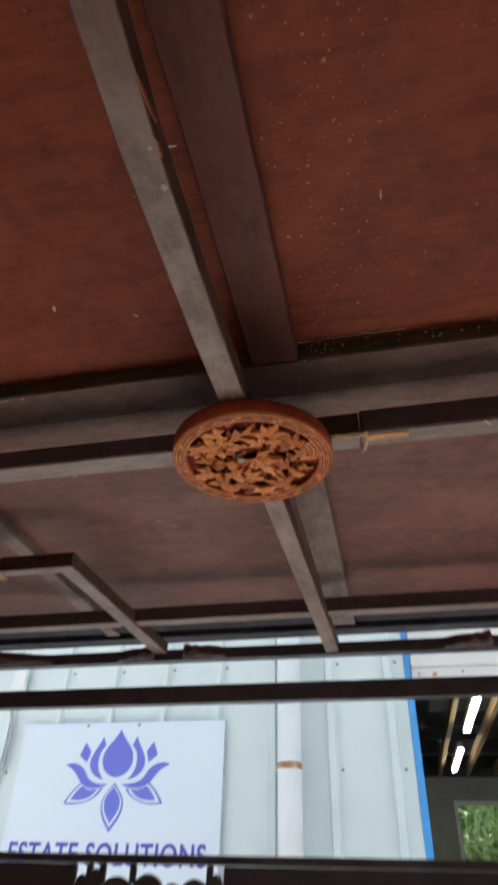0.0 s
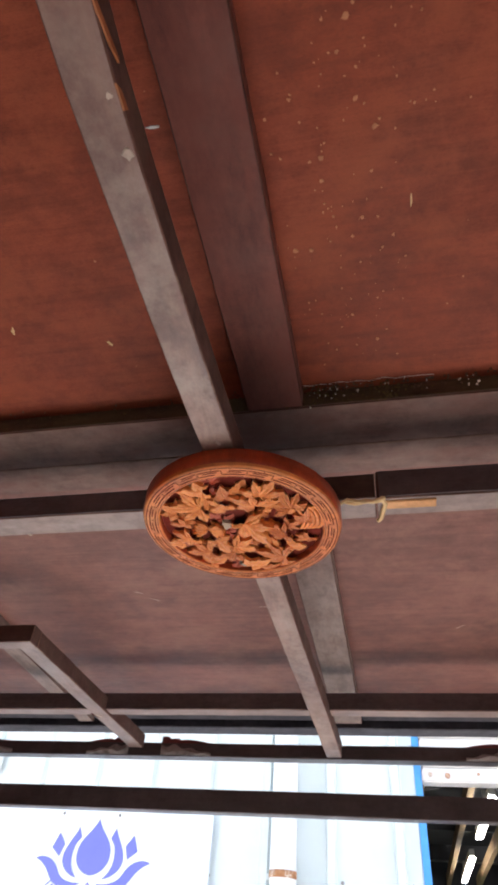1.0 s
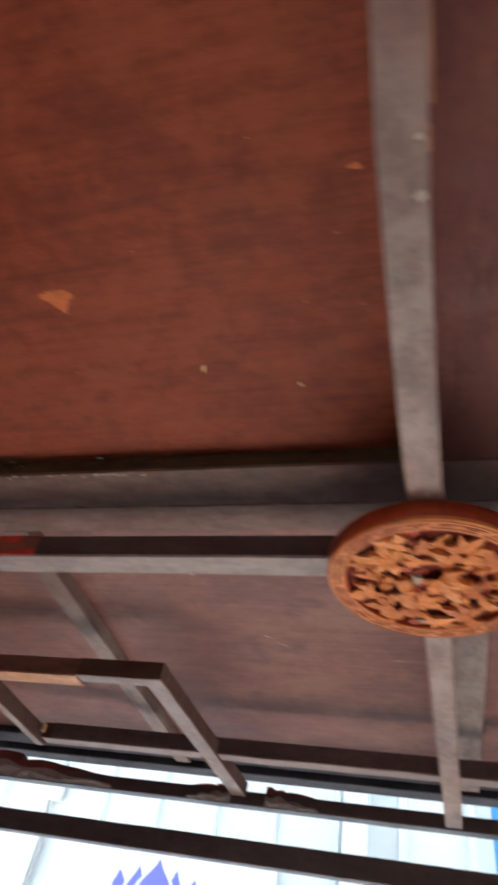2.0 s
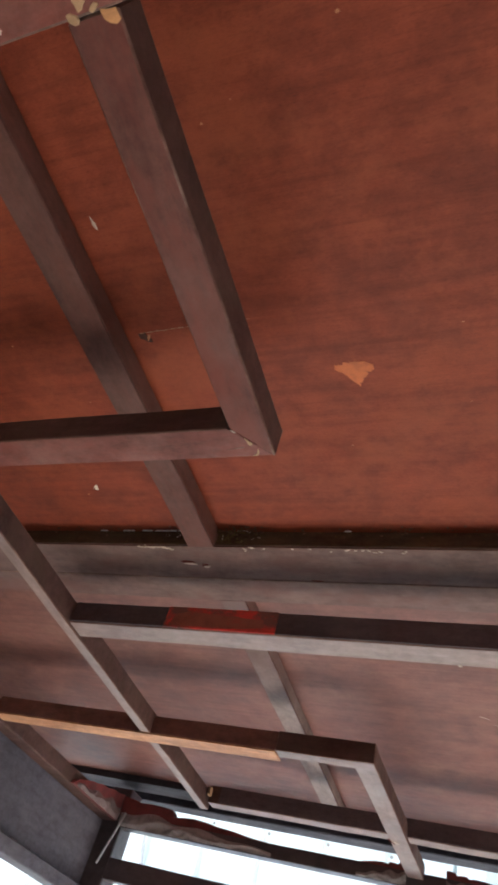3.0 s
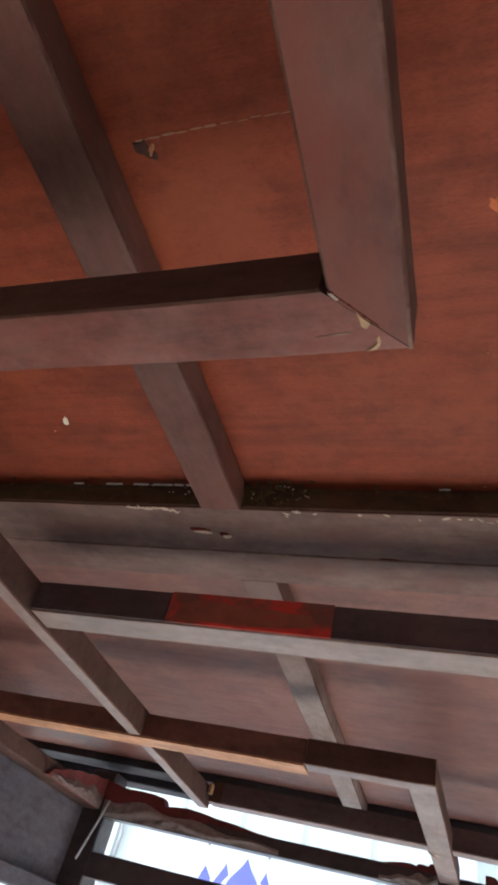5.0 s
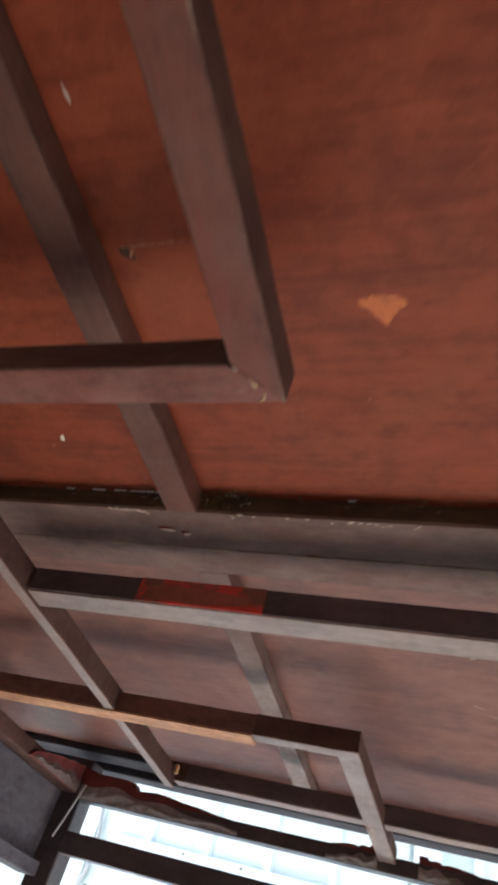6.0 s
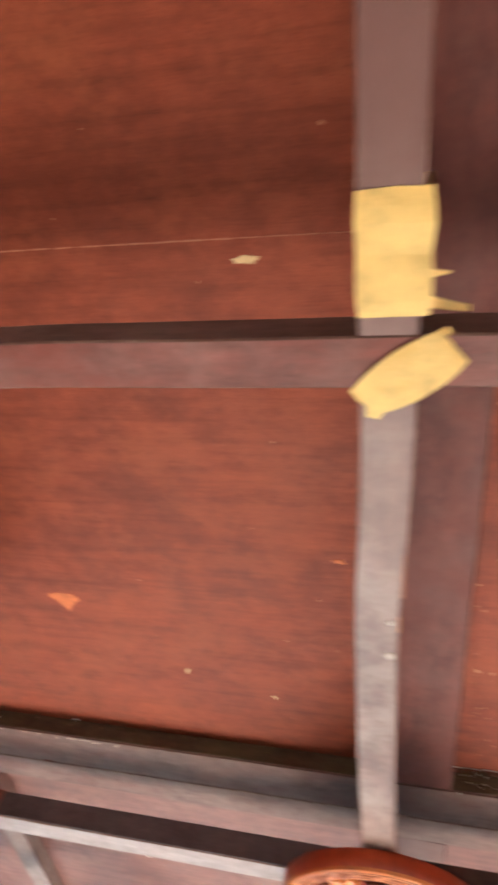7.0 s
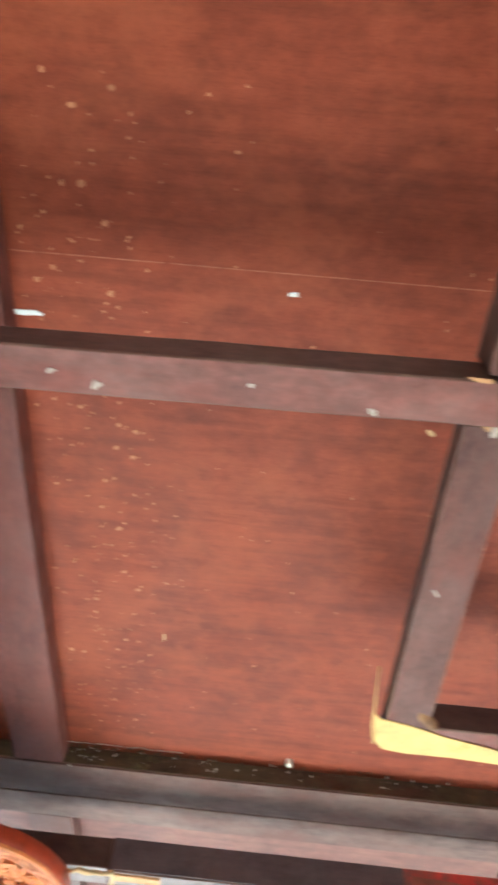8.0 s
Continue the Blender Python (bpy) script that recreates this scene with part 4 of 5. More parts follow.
groove(CR - 0.0172, CR - 0.0163, 0, 6.283)
groove(CR - 0.0050, CR - 0.0042, 0, 6.283)
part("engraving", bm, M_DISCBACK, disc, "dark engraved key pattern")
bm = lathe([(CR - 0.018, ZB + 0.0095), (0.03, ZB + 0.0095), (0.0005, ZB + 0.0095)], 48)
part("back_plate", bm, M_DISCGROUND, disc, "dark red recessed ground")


def leaf_mesh(name, lobes, seed):
    """A carved maple leaf of unit length along +x: pointed lobes, raised flanks and a groove down each lobe."""
    r = random.Random(seed)
    out = []
    for i in range(lobes):
        f = i - (lobes - 1) / 2
        a = f * (4.3 / lobes) + r.uniform(-0.06, 0.06)
        ln = (1.0 - 0.30 * abs(f) / ((lobes - 1) / 2)) * r.uniform(0.92, 1.08)
        w = 2.15 / lobes
        for da, kk, zz in ((-w * 0.98, 0.50, -0.08), (-w * 0.70, 0.76, -0.10), (-w * 0.50, 0.70, -0.13), (-w * 0.26, 0.88, -0.10), (0.0, 1.06, -0.01), (w * 0.26, 0.88, -0.10), (w * 0.50, 0.70, -0.13), (w * 0.70, 0.76, -0.10)):
            out.append((a + da, ln * kk, zz, da == 0.0))
    bm = bmesh.new()
    c = bm.verts.new((0.0, 0, -0.10))
    mid, rim, low = [], [], []
    for a, ln, zz, tip in out:
        x, y = math.cos(a) * ln, math.sin(a) * ln
        mid.append(bm.verts.new((x * 0.55, y * 0.55, -0.125 if tip else -0.175 - 0.03 * r.random())))
        rim.append(bm.verts.new((x, y, zz)))
        low.append(bm.verts.new((x * 0.94, y * 0.94, zz + 0.24)))
    k = len(out)
    for i in range(k - 1):
        bm.faces.new((c, mid[i], mid[i + 1]))
        bm.faces.new((mid[i], rim[i], rim[i + 1], mid[i + 1]))
        bm.faces.new((rim[i], low[i], low[i + 1], rim[i + 1]))
    return mesh_of(name, bm, M_DISC)


def petal_mesh(name):
    bm = bmesh.new()
    n = 9
    top, low = [], []
    for i in range(n):
        f = i / (n - 1)
        w = 0.30 * math.sin(math.pi * min(1, f * 0.9 + 0.1)) ** 0.7 + 0.02
        row = [bm.verts.new((f, w * q, -0.14 * (1 - abs(q)) - 0.04 + 0.10 * f)) for q in (-1, -0.5, 0, 0.5, 1)]
        top.append(row)
    for a, b in zip(top, top[1:]):
        for j in range(4):
            bm.faces.new((a[j], a[j + 1], b[j + 1], b[j]))
    for j in (0, 4):
        rim = [bm.verts.new(r[j].co + Vector((0, 0, 0.25))) for r in top]
        for i in range(n - 1):
            bm.faces.new((top[i][j], top[i + 1][j], rim[i + 1], rim[i]))
    return mesh_of(name, bm, M_DISC)


PETAL = petal_mesh("flower_petal")
LOW = [leaf_mesh("under_leaf", 5, 8), leaf_mesh("under_leaf", 3, 9)]
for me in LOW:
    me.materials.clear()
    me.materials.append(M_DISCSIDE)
LEAVES = [leaf_mesh("leaf", 5, 1), leaf_mesh("leaf", 5, 2), leaf_mesh("leaf", 3, 3), leaf_mesh("leaf", 3, 5)]


def carve(me, x, y, z, size, turn, tx=0.0, ty=0.0, name="leaf", label="", flat=1.0):
    ob = new(name, me)
    ob.parent = disc
    ob.matrix_parent_inverse = Matrix.Translation(-base_of(disc))
    ob.matrix_basis = Matrix.Translation((CX + x, CY + y, H + z)) @ Euler((tx, ty, turn)).to_matrix().to_4x4() @ Matrix.Diagonal((size, size * flat, size * 0.75, 1))
    if label:
        ob["label"] = label
    return ob


rl = random.Random(12)


def on_disc(px, py):
    """Places on the carving: px to the side, py towards the open near side, both in parts of the radius."""
    return CR * (px * 0.97 + py * 0.23), CR * (px * 0.23 - py * 0.97)


# px, py, size, heading, kind: the leaves of the near half, then of the far half
NEAR_LEAVES = ((-0.51, 0.27, 0.230, 2.75, 0), (-0.46, 0.52, 0.180, 3.0, 3), (-0.70, 0.20, 0.150, 2.0, 0), (-0.19, 0.50, 0.140, 1.3, 2), (-0.22, 0.30, 0.150, 3.9, 3), (0.04, 0.41, 0.200, 2.2, 1),
               (0.19, 0.62, 0.190, 0.6, 0), (0.42, 0.44, 0.175, 1.7, 1), (0.62, 0.26, 0.150, 1.1, 0), (0.12, 0.02, 0.265, -1.2, 1), (0.37, -0.04, 0.180, 2.9, 0), (0.26, 0.40, 0.130, 0.0, 2))
FAR_LEAVES = ((-0.62, -0.06, 0.130, 3.1, 2), (-0.57, -0.32, 0.165, 3.3, 0), (-0.38, -0.53, 0.205, 3.0, 1), (-0.20, -0.31, 0.150, -1.3, 3), (0.02, -0.39, 0.200, -0.7, 1), (-0.11, -0.52, 0.150, 3.2, 0),
              (0.38, -0.46, 0.215, 2.7, 1), (0.51, -0.62, 0.140, -0.9, 0), (0.19, -0.67, 0.170, 0.1, 2), (-0.26, -0.70, 0.150, 0.1, 2), (0.36, -0.31, 0.120, 3.3, 3), (0.56, -0.27, 0.125, -0.4, 2), (0.32, -0.74, 0.120, -0.1, 2))
for px, py, size, head, kind in NEAR_LEAVES + FAR_LEAVES:
    x, y = on_disc(px, py)
    x, y = x - 0.42 * size * CR * math.cos(-head - 0.23), y - 0.42 * size * CR * math.sin(-head - 0.23)
    carve(LEAVES[kind], x, y, ZB + 0.0030 + rl.uniform(0, 0.0022), size * CR * 1.36, -head - 0.23, rl.uniform(-0.22, 0.22), rl.uniform(-0.22, 0.22))
for i in range(15):
    a, rr = 0.6 + i * 2.4, CR * 0.74 * math.sqrt((i + 0.5) / 15)
    carve(LEAVES[i % 4], rr * math.cos(a), rr * math.sin(a), ZB + 0.0062, rl.uniform(0.015, 0.019), rl.uniform(0, 6.28), rl.uniform(-0.35, 0.35), rl.uniform(-0.35, 0.35), "leaf")
for i in range(24):
    a, rr = rl.uniform(0, 6.28), CR * 0.76 * math.sqrt(rl.random())
    me = LOW[i % 2]
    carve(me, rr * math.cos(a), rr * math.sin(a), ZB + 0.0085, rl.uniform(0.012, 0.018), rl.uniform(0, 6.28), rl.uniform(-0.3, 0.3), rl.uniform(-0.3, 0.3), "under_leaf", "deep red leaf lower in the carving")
# chrysanthemum head
fx, fy = on_disc(-0.33, -0.10)
for i in range(11):
    a = -0.9 + 1.8 * i / 10 + (3.4 if i % 2 else 0.25)
    ob = carve(PETAL, fx + 0.003 * math.cos(a), fy + 0.003 * math.sin(a), ZB + 0.002 + 0.0002 * i, 0.0155, a, 0.15, 0.2, "flower_petal", flat=0.55)
# shell scroll at the side of the carving
bm = bmesh.new()
for g in range(5):
    pts = [(CX + 0.060 + g * 0.005 + 0.009 * math.sin(f), CY - 0.008 + 0.019 * math.cos(f), H + ZB + 0.006 - 0.002 * math.sin(f)) for f in (math.pi * j / 10 for j in range(11))]
    b2 = tube(pts, 0.0023, 6)
    tmp = bpy.data.meshes.new("tmp")
    b2.to_mesh(tmp)
    b2.free()
    bm.from_mesh(tmp)
    bpy.data.meshes.remove(tmp)
part("shell_scroll", bm, M_DISC, disc, "ribbed shell scroll carved beside the leaves", True)
for x, y, rx, ry, turn, sd in ((CX - 0.016, CY - 0.002, 0.006, 0.008, 0.5, 4), (CX - 0.010, CY + 0.078, 0.012, 0.004, 0.1, 6), (CX - 0.036, CY - 0.070, 0.012, 0.005, 0.1, 8)):
    bm = bmesh.new()
    blob(bm, x, y, ZB + 0.0055, rx, ry, 0.003, turn, sd, 10)
    part("pale_bloom", bm, M_BLOOM, disc, "grey worn patch where the lacquer has gone")

# ---------------------------------------------------------------- far side frame with carved friezes
GF = "rails of the canopy frame"
whole("head_plate", timber(-1.584, 1.06, 2.0005, 2.052, -0.033, -0.0005, 0.002, 0.0008), M_PLATE, "dark blue-black wooden wall plate at the joist ends", "rail", "", GF)
for x0, x1 in ((-1.584, -0.781), (-0.735, -0.138), (-0.072, 1.06)):
    whole("packing_strip", timber(x0, x1, 1.930, 1.9995, -0.016, -0.0005, 0.001, 0.0005), M_PLATE, "dark packing strip between the joist ends", "strip", "", "packing strips at the wall plate")
far = thing("frieze_rail", (-0.15, 1.94, H - 0.12), "dark wooden frieze rail with worn red scroll carving on top", "rail", GF)
part("bar", timber(-1.28, 1.0, 1.92, 1.952, -0.122, -0.0935, 0.0015, 0.0006), M_RAIL, far)


def cloud(x0, x1, h, flip=False):
    """The outline of a cloud scroll between x0 and x1, h high, over a flat foot."""
    steps = ((0.0, 0.0), (0.0, 0.95), (0.06, 1.0), (0.14, 0.92), (0.17, 0.62), (0.26, 0.72), (0.34, 0.70), (0.37, 0.42), (0.46, 0.56), (0.60, 0.52), (0.72, 0.40), (0.84, 0.26), (0.93, 0.10), (1.0, 0.0))
    return [((x1 - (x1 - x0) * u) if flip else (x0 + (x1 - x0) * u), v * h) for u, v in steps]


def relief(place, length, tall, seed, taper=True):
    """Worn low scrollwork: a strip of swelling leaves and curls; place(u, v, out) gives the world place."""
    bm = bmesh.new()
    nu, nv = max(18, int(length / 0.004)), 9
    curls = [(0.10 + 0.30 * k, 0.5 + 0.15 * (-1) ** k, 1 if k % 2 else -1) for k in range(4)]
    grid = []
    for i in range(nu + 1):
        u = i / nu
        top = (1 - 0.75 * max(0, u - 0.25) / 0.75 if taper else 1) * (0.86 + 0.14 * math.sin(u * 19 + seed))
        row = []
        for j in range(nv + 1):
            v = j / nv
            h = 0.0
            for cu, cv, hand in curls:
                du, dv = (u - cu) * length / tall, v - cv
                r = math.hypot(du, dv)
                if r < 0.75:
                    h = max(h, (0.5 + 0.5 * math.cos(9.5 * r - hand * math.atan2(dv, du))) * (1 - r / 0.75) ** 0.3)
            h = max(h, 0.75 * max(0, 1 - abs(v - 0.5 - 0.25 * math.sin(u * 12 + seed)) / 0.28))
            h *= min(1, v * 5, (1 - v) * 5) * min(1, (1 - u) * 12, 0.25 + u * 12)
            row.append(bm.verts.new(place(u, v * tall * top, 0.0012 + 0.0075 * h + 0.0012 * noise.noise(Vector((u * length * 160, v * 4, seed))))))
        grid.append(row)
    for a, b in zip(grid, grid[1:]):
        for j in range(nv):
            bm.faces.new((a[j], a[j + 1], b[j + 1], b[j]))
    return bm


CORNER = [(-1.289, 0.0), (-1.289, 0.040), (-1.265, 0.037), (-1.240, 0.032), (-1.205, 0.033), (-1.175, 0.032), (-1.152, 0.029), (-1.144, 0.014), (-1.122, 0.017), (-1.095, 0.0195), (-1.060, 0.017), (-1.030, 0.0125), (-0.985, 0.009), (-0.940, 0.003), (-0.890, 0.0)]


def scroll(x0, x1, parent, flip=False, h=0.030, tall=0.030, outline=None):
    """A red carved crest standing on the bar, with grey worn scroll relief along its front."""
    b = prism(outline or cloud(x0, x1, h, flip), lambda u, v, d: Vector((u, 1.9205 + d, -0.0945 + v + H)), 0.026)
    p = part("crest", b, M_CARVE, parent, "dark red carved crest")
    w = x1 - x0
    part("relief", relief(lambda u, v, o: Vector(((x1 - w * u) if flip else (x0 + w * u), 1.9195 - o, H - 0.1205 + v)), w, tall, x0 * 7), M_CARVEG, p, "grey worn scroll relief", True)


for x0, x1, fl in ((-1.283, -0.890, False), (-0.702, -0.600, True), (-0.522, -0.405, False), (0.137, 0.250, True), (0.330, 0.450, False)):
    scroll(x0, x1, far, fl, 0.0145, 0.038 if x0 < -1 else 0.024, CORNER if x0 < -1 else None)
whole("middle_rail", timber(-1.28, 1.0, 1.925, 1.953, -0.228, -0.185, 0.0015, 0.0006), M_RAIL, "plain dark wooden rail below the frieze", "rail", "", GF)
low = thing("lower_rail", (-0.15, 1.94, H - 0.58), "dark wooden lower rail with a pierced scalloped apron", "rail", GF)
part("bar", timber(-1.28, 1.0, 1.922, 1.955, -0.563, -0.545, 0.0015, 0.0006), M_RAIL, low)
part("apron_board", box(-1.28, -0.735, 1.930, 1.944, -0.66, -0.564, 0.002), M_RAIL, low)
part("apron_board", box(-0.392, 1.0, 1.930, 1.944, -0.66, -0.564, 0.002), M_RAIL, low)
for xa, xb, hh in ((-0.734, -0.703, 0.024), (-0.702, -0.672, 0.036), (-0.671, -0.600, 0.022), (-0.599, -0.527, 0.028), (-0.526, -0.488, 0.012), (-0.487, -0.425, 0.020), (-0.424, -0.393, 0.030)):
    dome = [(xa, -0.66), (xb, -0.66)] + [(xb - (xb - xa) * u, -0.608 + hh * math.sin(math.pi * u) ** 0.6) for u in (0.0, 0.12, 0.25, 0.4, 0.5, 0.6, 0.75, 0.88, 1.0)]
    part("apron_leaf", prism(dome, lambda u, v, d: Vector((u, 1.931 + d, v + H)), 0.014), M_RAIL, low)
for x in (-0.703, -0.672, -0.600, -0.424):
    part("apron_stem", box(x - 0.007, x + 0.007, 1.932, 1.943, -0.60, -0.5635, 0.002), M_RAIL, low)
for nm, x, y in (("corner_post", -1.31, 2.0), ("corner_post", 1.03, 2.0), ("corner_post", -1.31, -0.28), ("corner_post", 1.03, -0.28)):
    yy = y - 0.07 if y > 1 else y
    whole(nm, timber(x - 0.03, x + 0.03, yy, yy + 0.06, -H, (-0.0335 if y > 1 else -0.0005), 0.003, 0.001, 0.2), M_RAIL, "dark square timber corner post of the canopy", "post", "", "canopy posts")

# left side frame
GS = "side frame of the canopy"
side = thing("side_fascia", (-1.34, 1.0, H - 0.2), "dark boarded side fascia under the canopy edge", "fascia", GS)
part("top_rail", timber(-1.365, -1.30, -0.30, 1.9295, -0.112, -0.081, 0.002, 0.0008), M_SHADESIDE, side, "brown top rail")
whole("wall_eaves", box(-1.60, -1.585, -0.34, 1.999, -0.10, -0.001), M_RAIL, "dark eaves board closing the ceiling edge", "board", "structure")
part("board", timber(-1.348, -1.334, -0.30, 1.9297, -0.252, -0.113, 0.001, 0.0006, 0.2), M_FASCIA, side)
part("bottom_rail", timber(-1.36, -1.312, -0.30, 1.9295, -0.281, -0.253, 0.002, 0.0008), M_FASCIA, side)
crest = [(1.690, -0.111), (1.702, -0.100), (1.718, -0.094), (1.735, -0.090), (1.760, -0.081), (1.785, -0.077), (1.805, -0.071), (1.835, -0.068), (1.860, -0.061), (1.890, -0.059), (1.919, -0.052), (1.919, -0.111)]
part("crest", prism(crest, lambda u, v, d: Vector((-1.2995 + d, u, v + H)), 0.010), M_CARVE, side, "red carved crest in the corner")
part("relief", relief(lambda u, v, o: Vector((-1.2892 + o, 1.918 - 0.215 * u, H - 0.1118 + v)), 0.215, 0.034, 3.0), M_CARVESHADE, side, "worn scroll relief, darkened to brown for shade", True)
whole("right_side_rail", timber(1.0, 1.06, -0.30, 1.925, -0.103, -0.0005, 0.002, 0.0008), M_BEAM, "dark timber side rail of the canopy", "rail", "", GS)
whole("white_rod", tube([(-1.268, 1.912, H - 0.092), (-1.278, 1.912, H - 0.13), (-1.300, 1.912, H - 0.205)], 0.0027, 8), M_CABLE, "thin pale grey rod leaning at the corner post", "rod", smooth=True)

# ---------------------------------------------------------------- shed with white ribbed cladding
YW = 4.34
wall = thing("wall_shed", (-2.5, YW, 0.0), "white ribbed metal cladding wall of a shed across the yard", "wall", kind="structure")
WT = 1.6


def cladding(x0, x1, z0, z1, first, pitch=0.352):
    bm = bmesh.new()
    pts = [(x0, 0.0)]
    x = first
    while x < x1 - 0.06:
        if x > x0 + 0.06:
            pts += [(x - 0.028, 0.0), (x - 0.018, -0.038), (x + 0.018, -0.038), (x + 0.028, 0.0)]
        x += pitch
    pts.append((x1, 0.0))
    a = [bm.verts.new((u, YW + v, z0 + H)) for u, v in pts]
    b = [bm.verts.new((u, YW + v, z1 + H)) for u, v in pts]
    c = [bm.verts.new((u, YW + 0.06, z0 + H)) for u, v in (pts[0], pts[-1])]
    d = [bm.verts.new((u, YW + 0.06, z1 + H)) for u, v in (pts[0], pts[-1])]
    for i in range(len(pts) - 1):
        bm.faces.new((a[i], a[i + 1], b[i + 1], b[i]))
    bm.faces.new((c[0], c[1], d[1], d[0]))
    bm.faces.new((a[0], b[0], d[0], c[0]))
    bm.faces.new((a[-1], c[1], d[1], b[-1]))
    return bm


part("cladding_sheet", cladding(-9.0, 0.087, -H, WT, -2.129 - 0.352 * 19), M_METAL, wall)
screw = bpy.data.meshes.new("screw")
bm = bmesh.new()
bmesh.ops.create_cone(bm, cap_ends=True, segments=8, radius1=0.010, radius2=0.006, depth=0.008, matrix=Matrix.Rotation(radians(90), 4, "X"))
screw = mesh_of("screw", bm, M_SCREW)
for i in range(14):
    for z in (0.565, -0.025):
        for q in (0.052,):
            x = -2.129 - 0.352 * 6 + 0.352 * i - 0.0 + q
            if x < 0.05:
                s = new("screw", screw)
                s.parent = wall
                s.matrix_parent_inverse = Matrix.Translation(-base_of(wall))
                s.location = (x, YW - 0.003, z + H)
whole("corner_trim", box(0.088, 0.126, YW - 0.012, YW + 0.05, -H, WT, 0.002), M_BLUE, "bright blue painted edge trim of the cladding", "trim", "structure")
pipe = thing("downpipe", (-0.608, YW - 0.10, 0), "fat white plastic downpipe strapped to the cladding", "pipe")
part("shaft", tube([(-0.608, YW - 0.10, 0.0), (-0.608, YW - 0.10, 2.0), (-0.608, YW - 0.10, H + WT)], 0.068, 24), M_PIPE, pipe, "", True)
part("strap", tube([(-0.608, YW - 0.10, H - 0.036), (-0.608, YW - 0.10, H - 0.004)], 0.0705, 24), M_RUST, pipe, "rusted pipe strap", True)
for x in (-0.705, -0.512):
    part("strap_ear", box(x - 0.022, x + 0.022, YW - 0.035, YW - 0.028, -0.034, -0.006, 0.001), M_METAL, pipe)

# sign
SX, SZ = -1.672, 0.0
sign = thing("sign_board", (-1.67, YW - 0.05, H - 0.3), "white company sign board with a violet lotus and lettering", "sign")
part("panel", box(-2.332, -1.010, YW - 0.042, YW - 0.028, -0.86, 0.246, 0.002), M_SIGN, sign)


def petal(pts, name="petal", material=M_LOTUS, d0=0.043):
    part(name, prism(pts, lambda u, v, d: Vector((SX + u, YW - d0 - d, v + H)), 0.002), material, sign)


def bez(p0, p1, p2, p3, n=9):
    return [tuple((1 - t) ** 3 * a + 3 * (1 - t) ** 2 * t * b + 3 * (1 - t) * t * t * c + t ** 3 * d for a, b, c, d in zip(p0, p1, p2, p3)) for t in (i / n for i in range(n))]


def flip(pts):
    return [(-u, v) for u, v in reversed(pts)]


petal(bez((0, 0.205), (0.03, 0.13), (0.10, 0.11), (0.098, 0.03)) + bez((0.098, 0.03), (0.095, -0.03), (0.04, -0.06), (0, -0.062)) + bez((0, -0.062), (-0.04, -0.06), (-0.095, -0.03), (-0.098, 0.03)) + bez((-0.098, 0.03), (-0.10, 0.11), (-0.03, 0.13), (0, 0.205)), "centre_petal")
inner = bez((-0.112, 0.165), (-0.11, 0.13), (-0.19, 0.06), (-0.175, 0.0)) + bez((-0.175, 0.0), (-0.165, -0.04), (-0.12, -0.07), (-0.075, -0.075)) + bez((-0.075, -0.075), (-0.12, -0.04), (-0.13, 0.01), (-0.122, 0.05)) + bez((-0.122, 0.05), (-0.118, 0.09), (-0.09, 0.10), (-0.085, 0.12))
petal(inner)
petal(flip(inner))
dia = [(-0.222, 0.132), (-0.180, 0.078), (-0.200, 0.018), (-0.252, 0.058)]
petal(dia, "petal_tip")
petal(flip(dia), "petal_tip")
side_leaf = bez((-0.335, 0.005), (-0.29, 0.03), (-0.22, 0.01), (-0.19, -0.045)) + bez((-0.19, -0.045), (-0.165, -0.09), (-0.11, -0.10), (-0.045, -0.098)) + bez((-0.045, -0.098), (-0.10, -0.135), (-0.18, -0.12), (-0.225, -0.085)) + bez((-0.225, -0.085), (-0.25, -0.055), (-0.27, -0.015), (-0.335, 0.005))
petal(side_leaf)
petal(flip(side_leaf))
lowleaf = bez((-0.31, -0.20), (-0.27, -0.13), (-0.24, -0.11), (-0.215, -0.09)) + bez((-0.215, -0.09), (-0.17, -0.12), (-0.11, -0.135), (-0.07, -0.118)) + bez((-0.07, -0.118), (-0.11, -0.185), (-0.20, -0.215), (-0.31, -0.20))
petal(lowleaf)
petal(flip(lowleaf))


def inset(pts, k, cu=-0.185, cv=-0.148):
    """The outline drawn in about its own middle."""
    return [((u - cu) * k + cu, (v - cv) * k + cv) for u, v in pts]


petal(inset(lowleaf, 0.86), "petal_line", M_SIGN, 0.0445)
petal(flip(inset(lowleaf, 0.86)), "petal_line", M_SIGN, 0.0445)
petal(inset(lowleaf, 0.66, -0.18, -0.142), "petal_heart", M_LOTUS, 0.046)
petal(flip(inset(lowleaf, 0.66, -0.18, -0.142)), "petal_heart", M_LOTUS, 0.046)
drop = bez((0, -0.092), (0.035, -0.13), (0.075, -0.17), (0.068, -0.22)) + bez((0.068, -0.22), (0.06, -0.28), (0.02, -0.31), (0, -0.345)) + bez((0, -0.345), (-0.02, -0.31), (-0.06, -0.28), (-0.068, -0.22)) + bez((-0.068, -0.22), (-0.075, -0.17), (-0.035, -0.13), (0, -0.092))
petal(drop)
petal([(u * 0.86, (v + 0.21) * 0.86 - 0.205) for u, v in drop], "petal_line", M_SIGN, 0.0445)
petal([(u * 0.72, (v + 0.21) * 0.74 - 0.20) for u, v in drop], "petal_heart", M_LOTUS, 0.046)


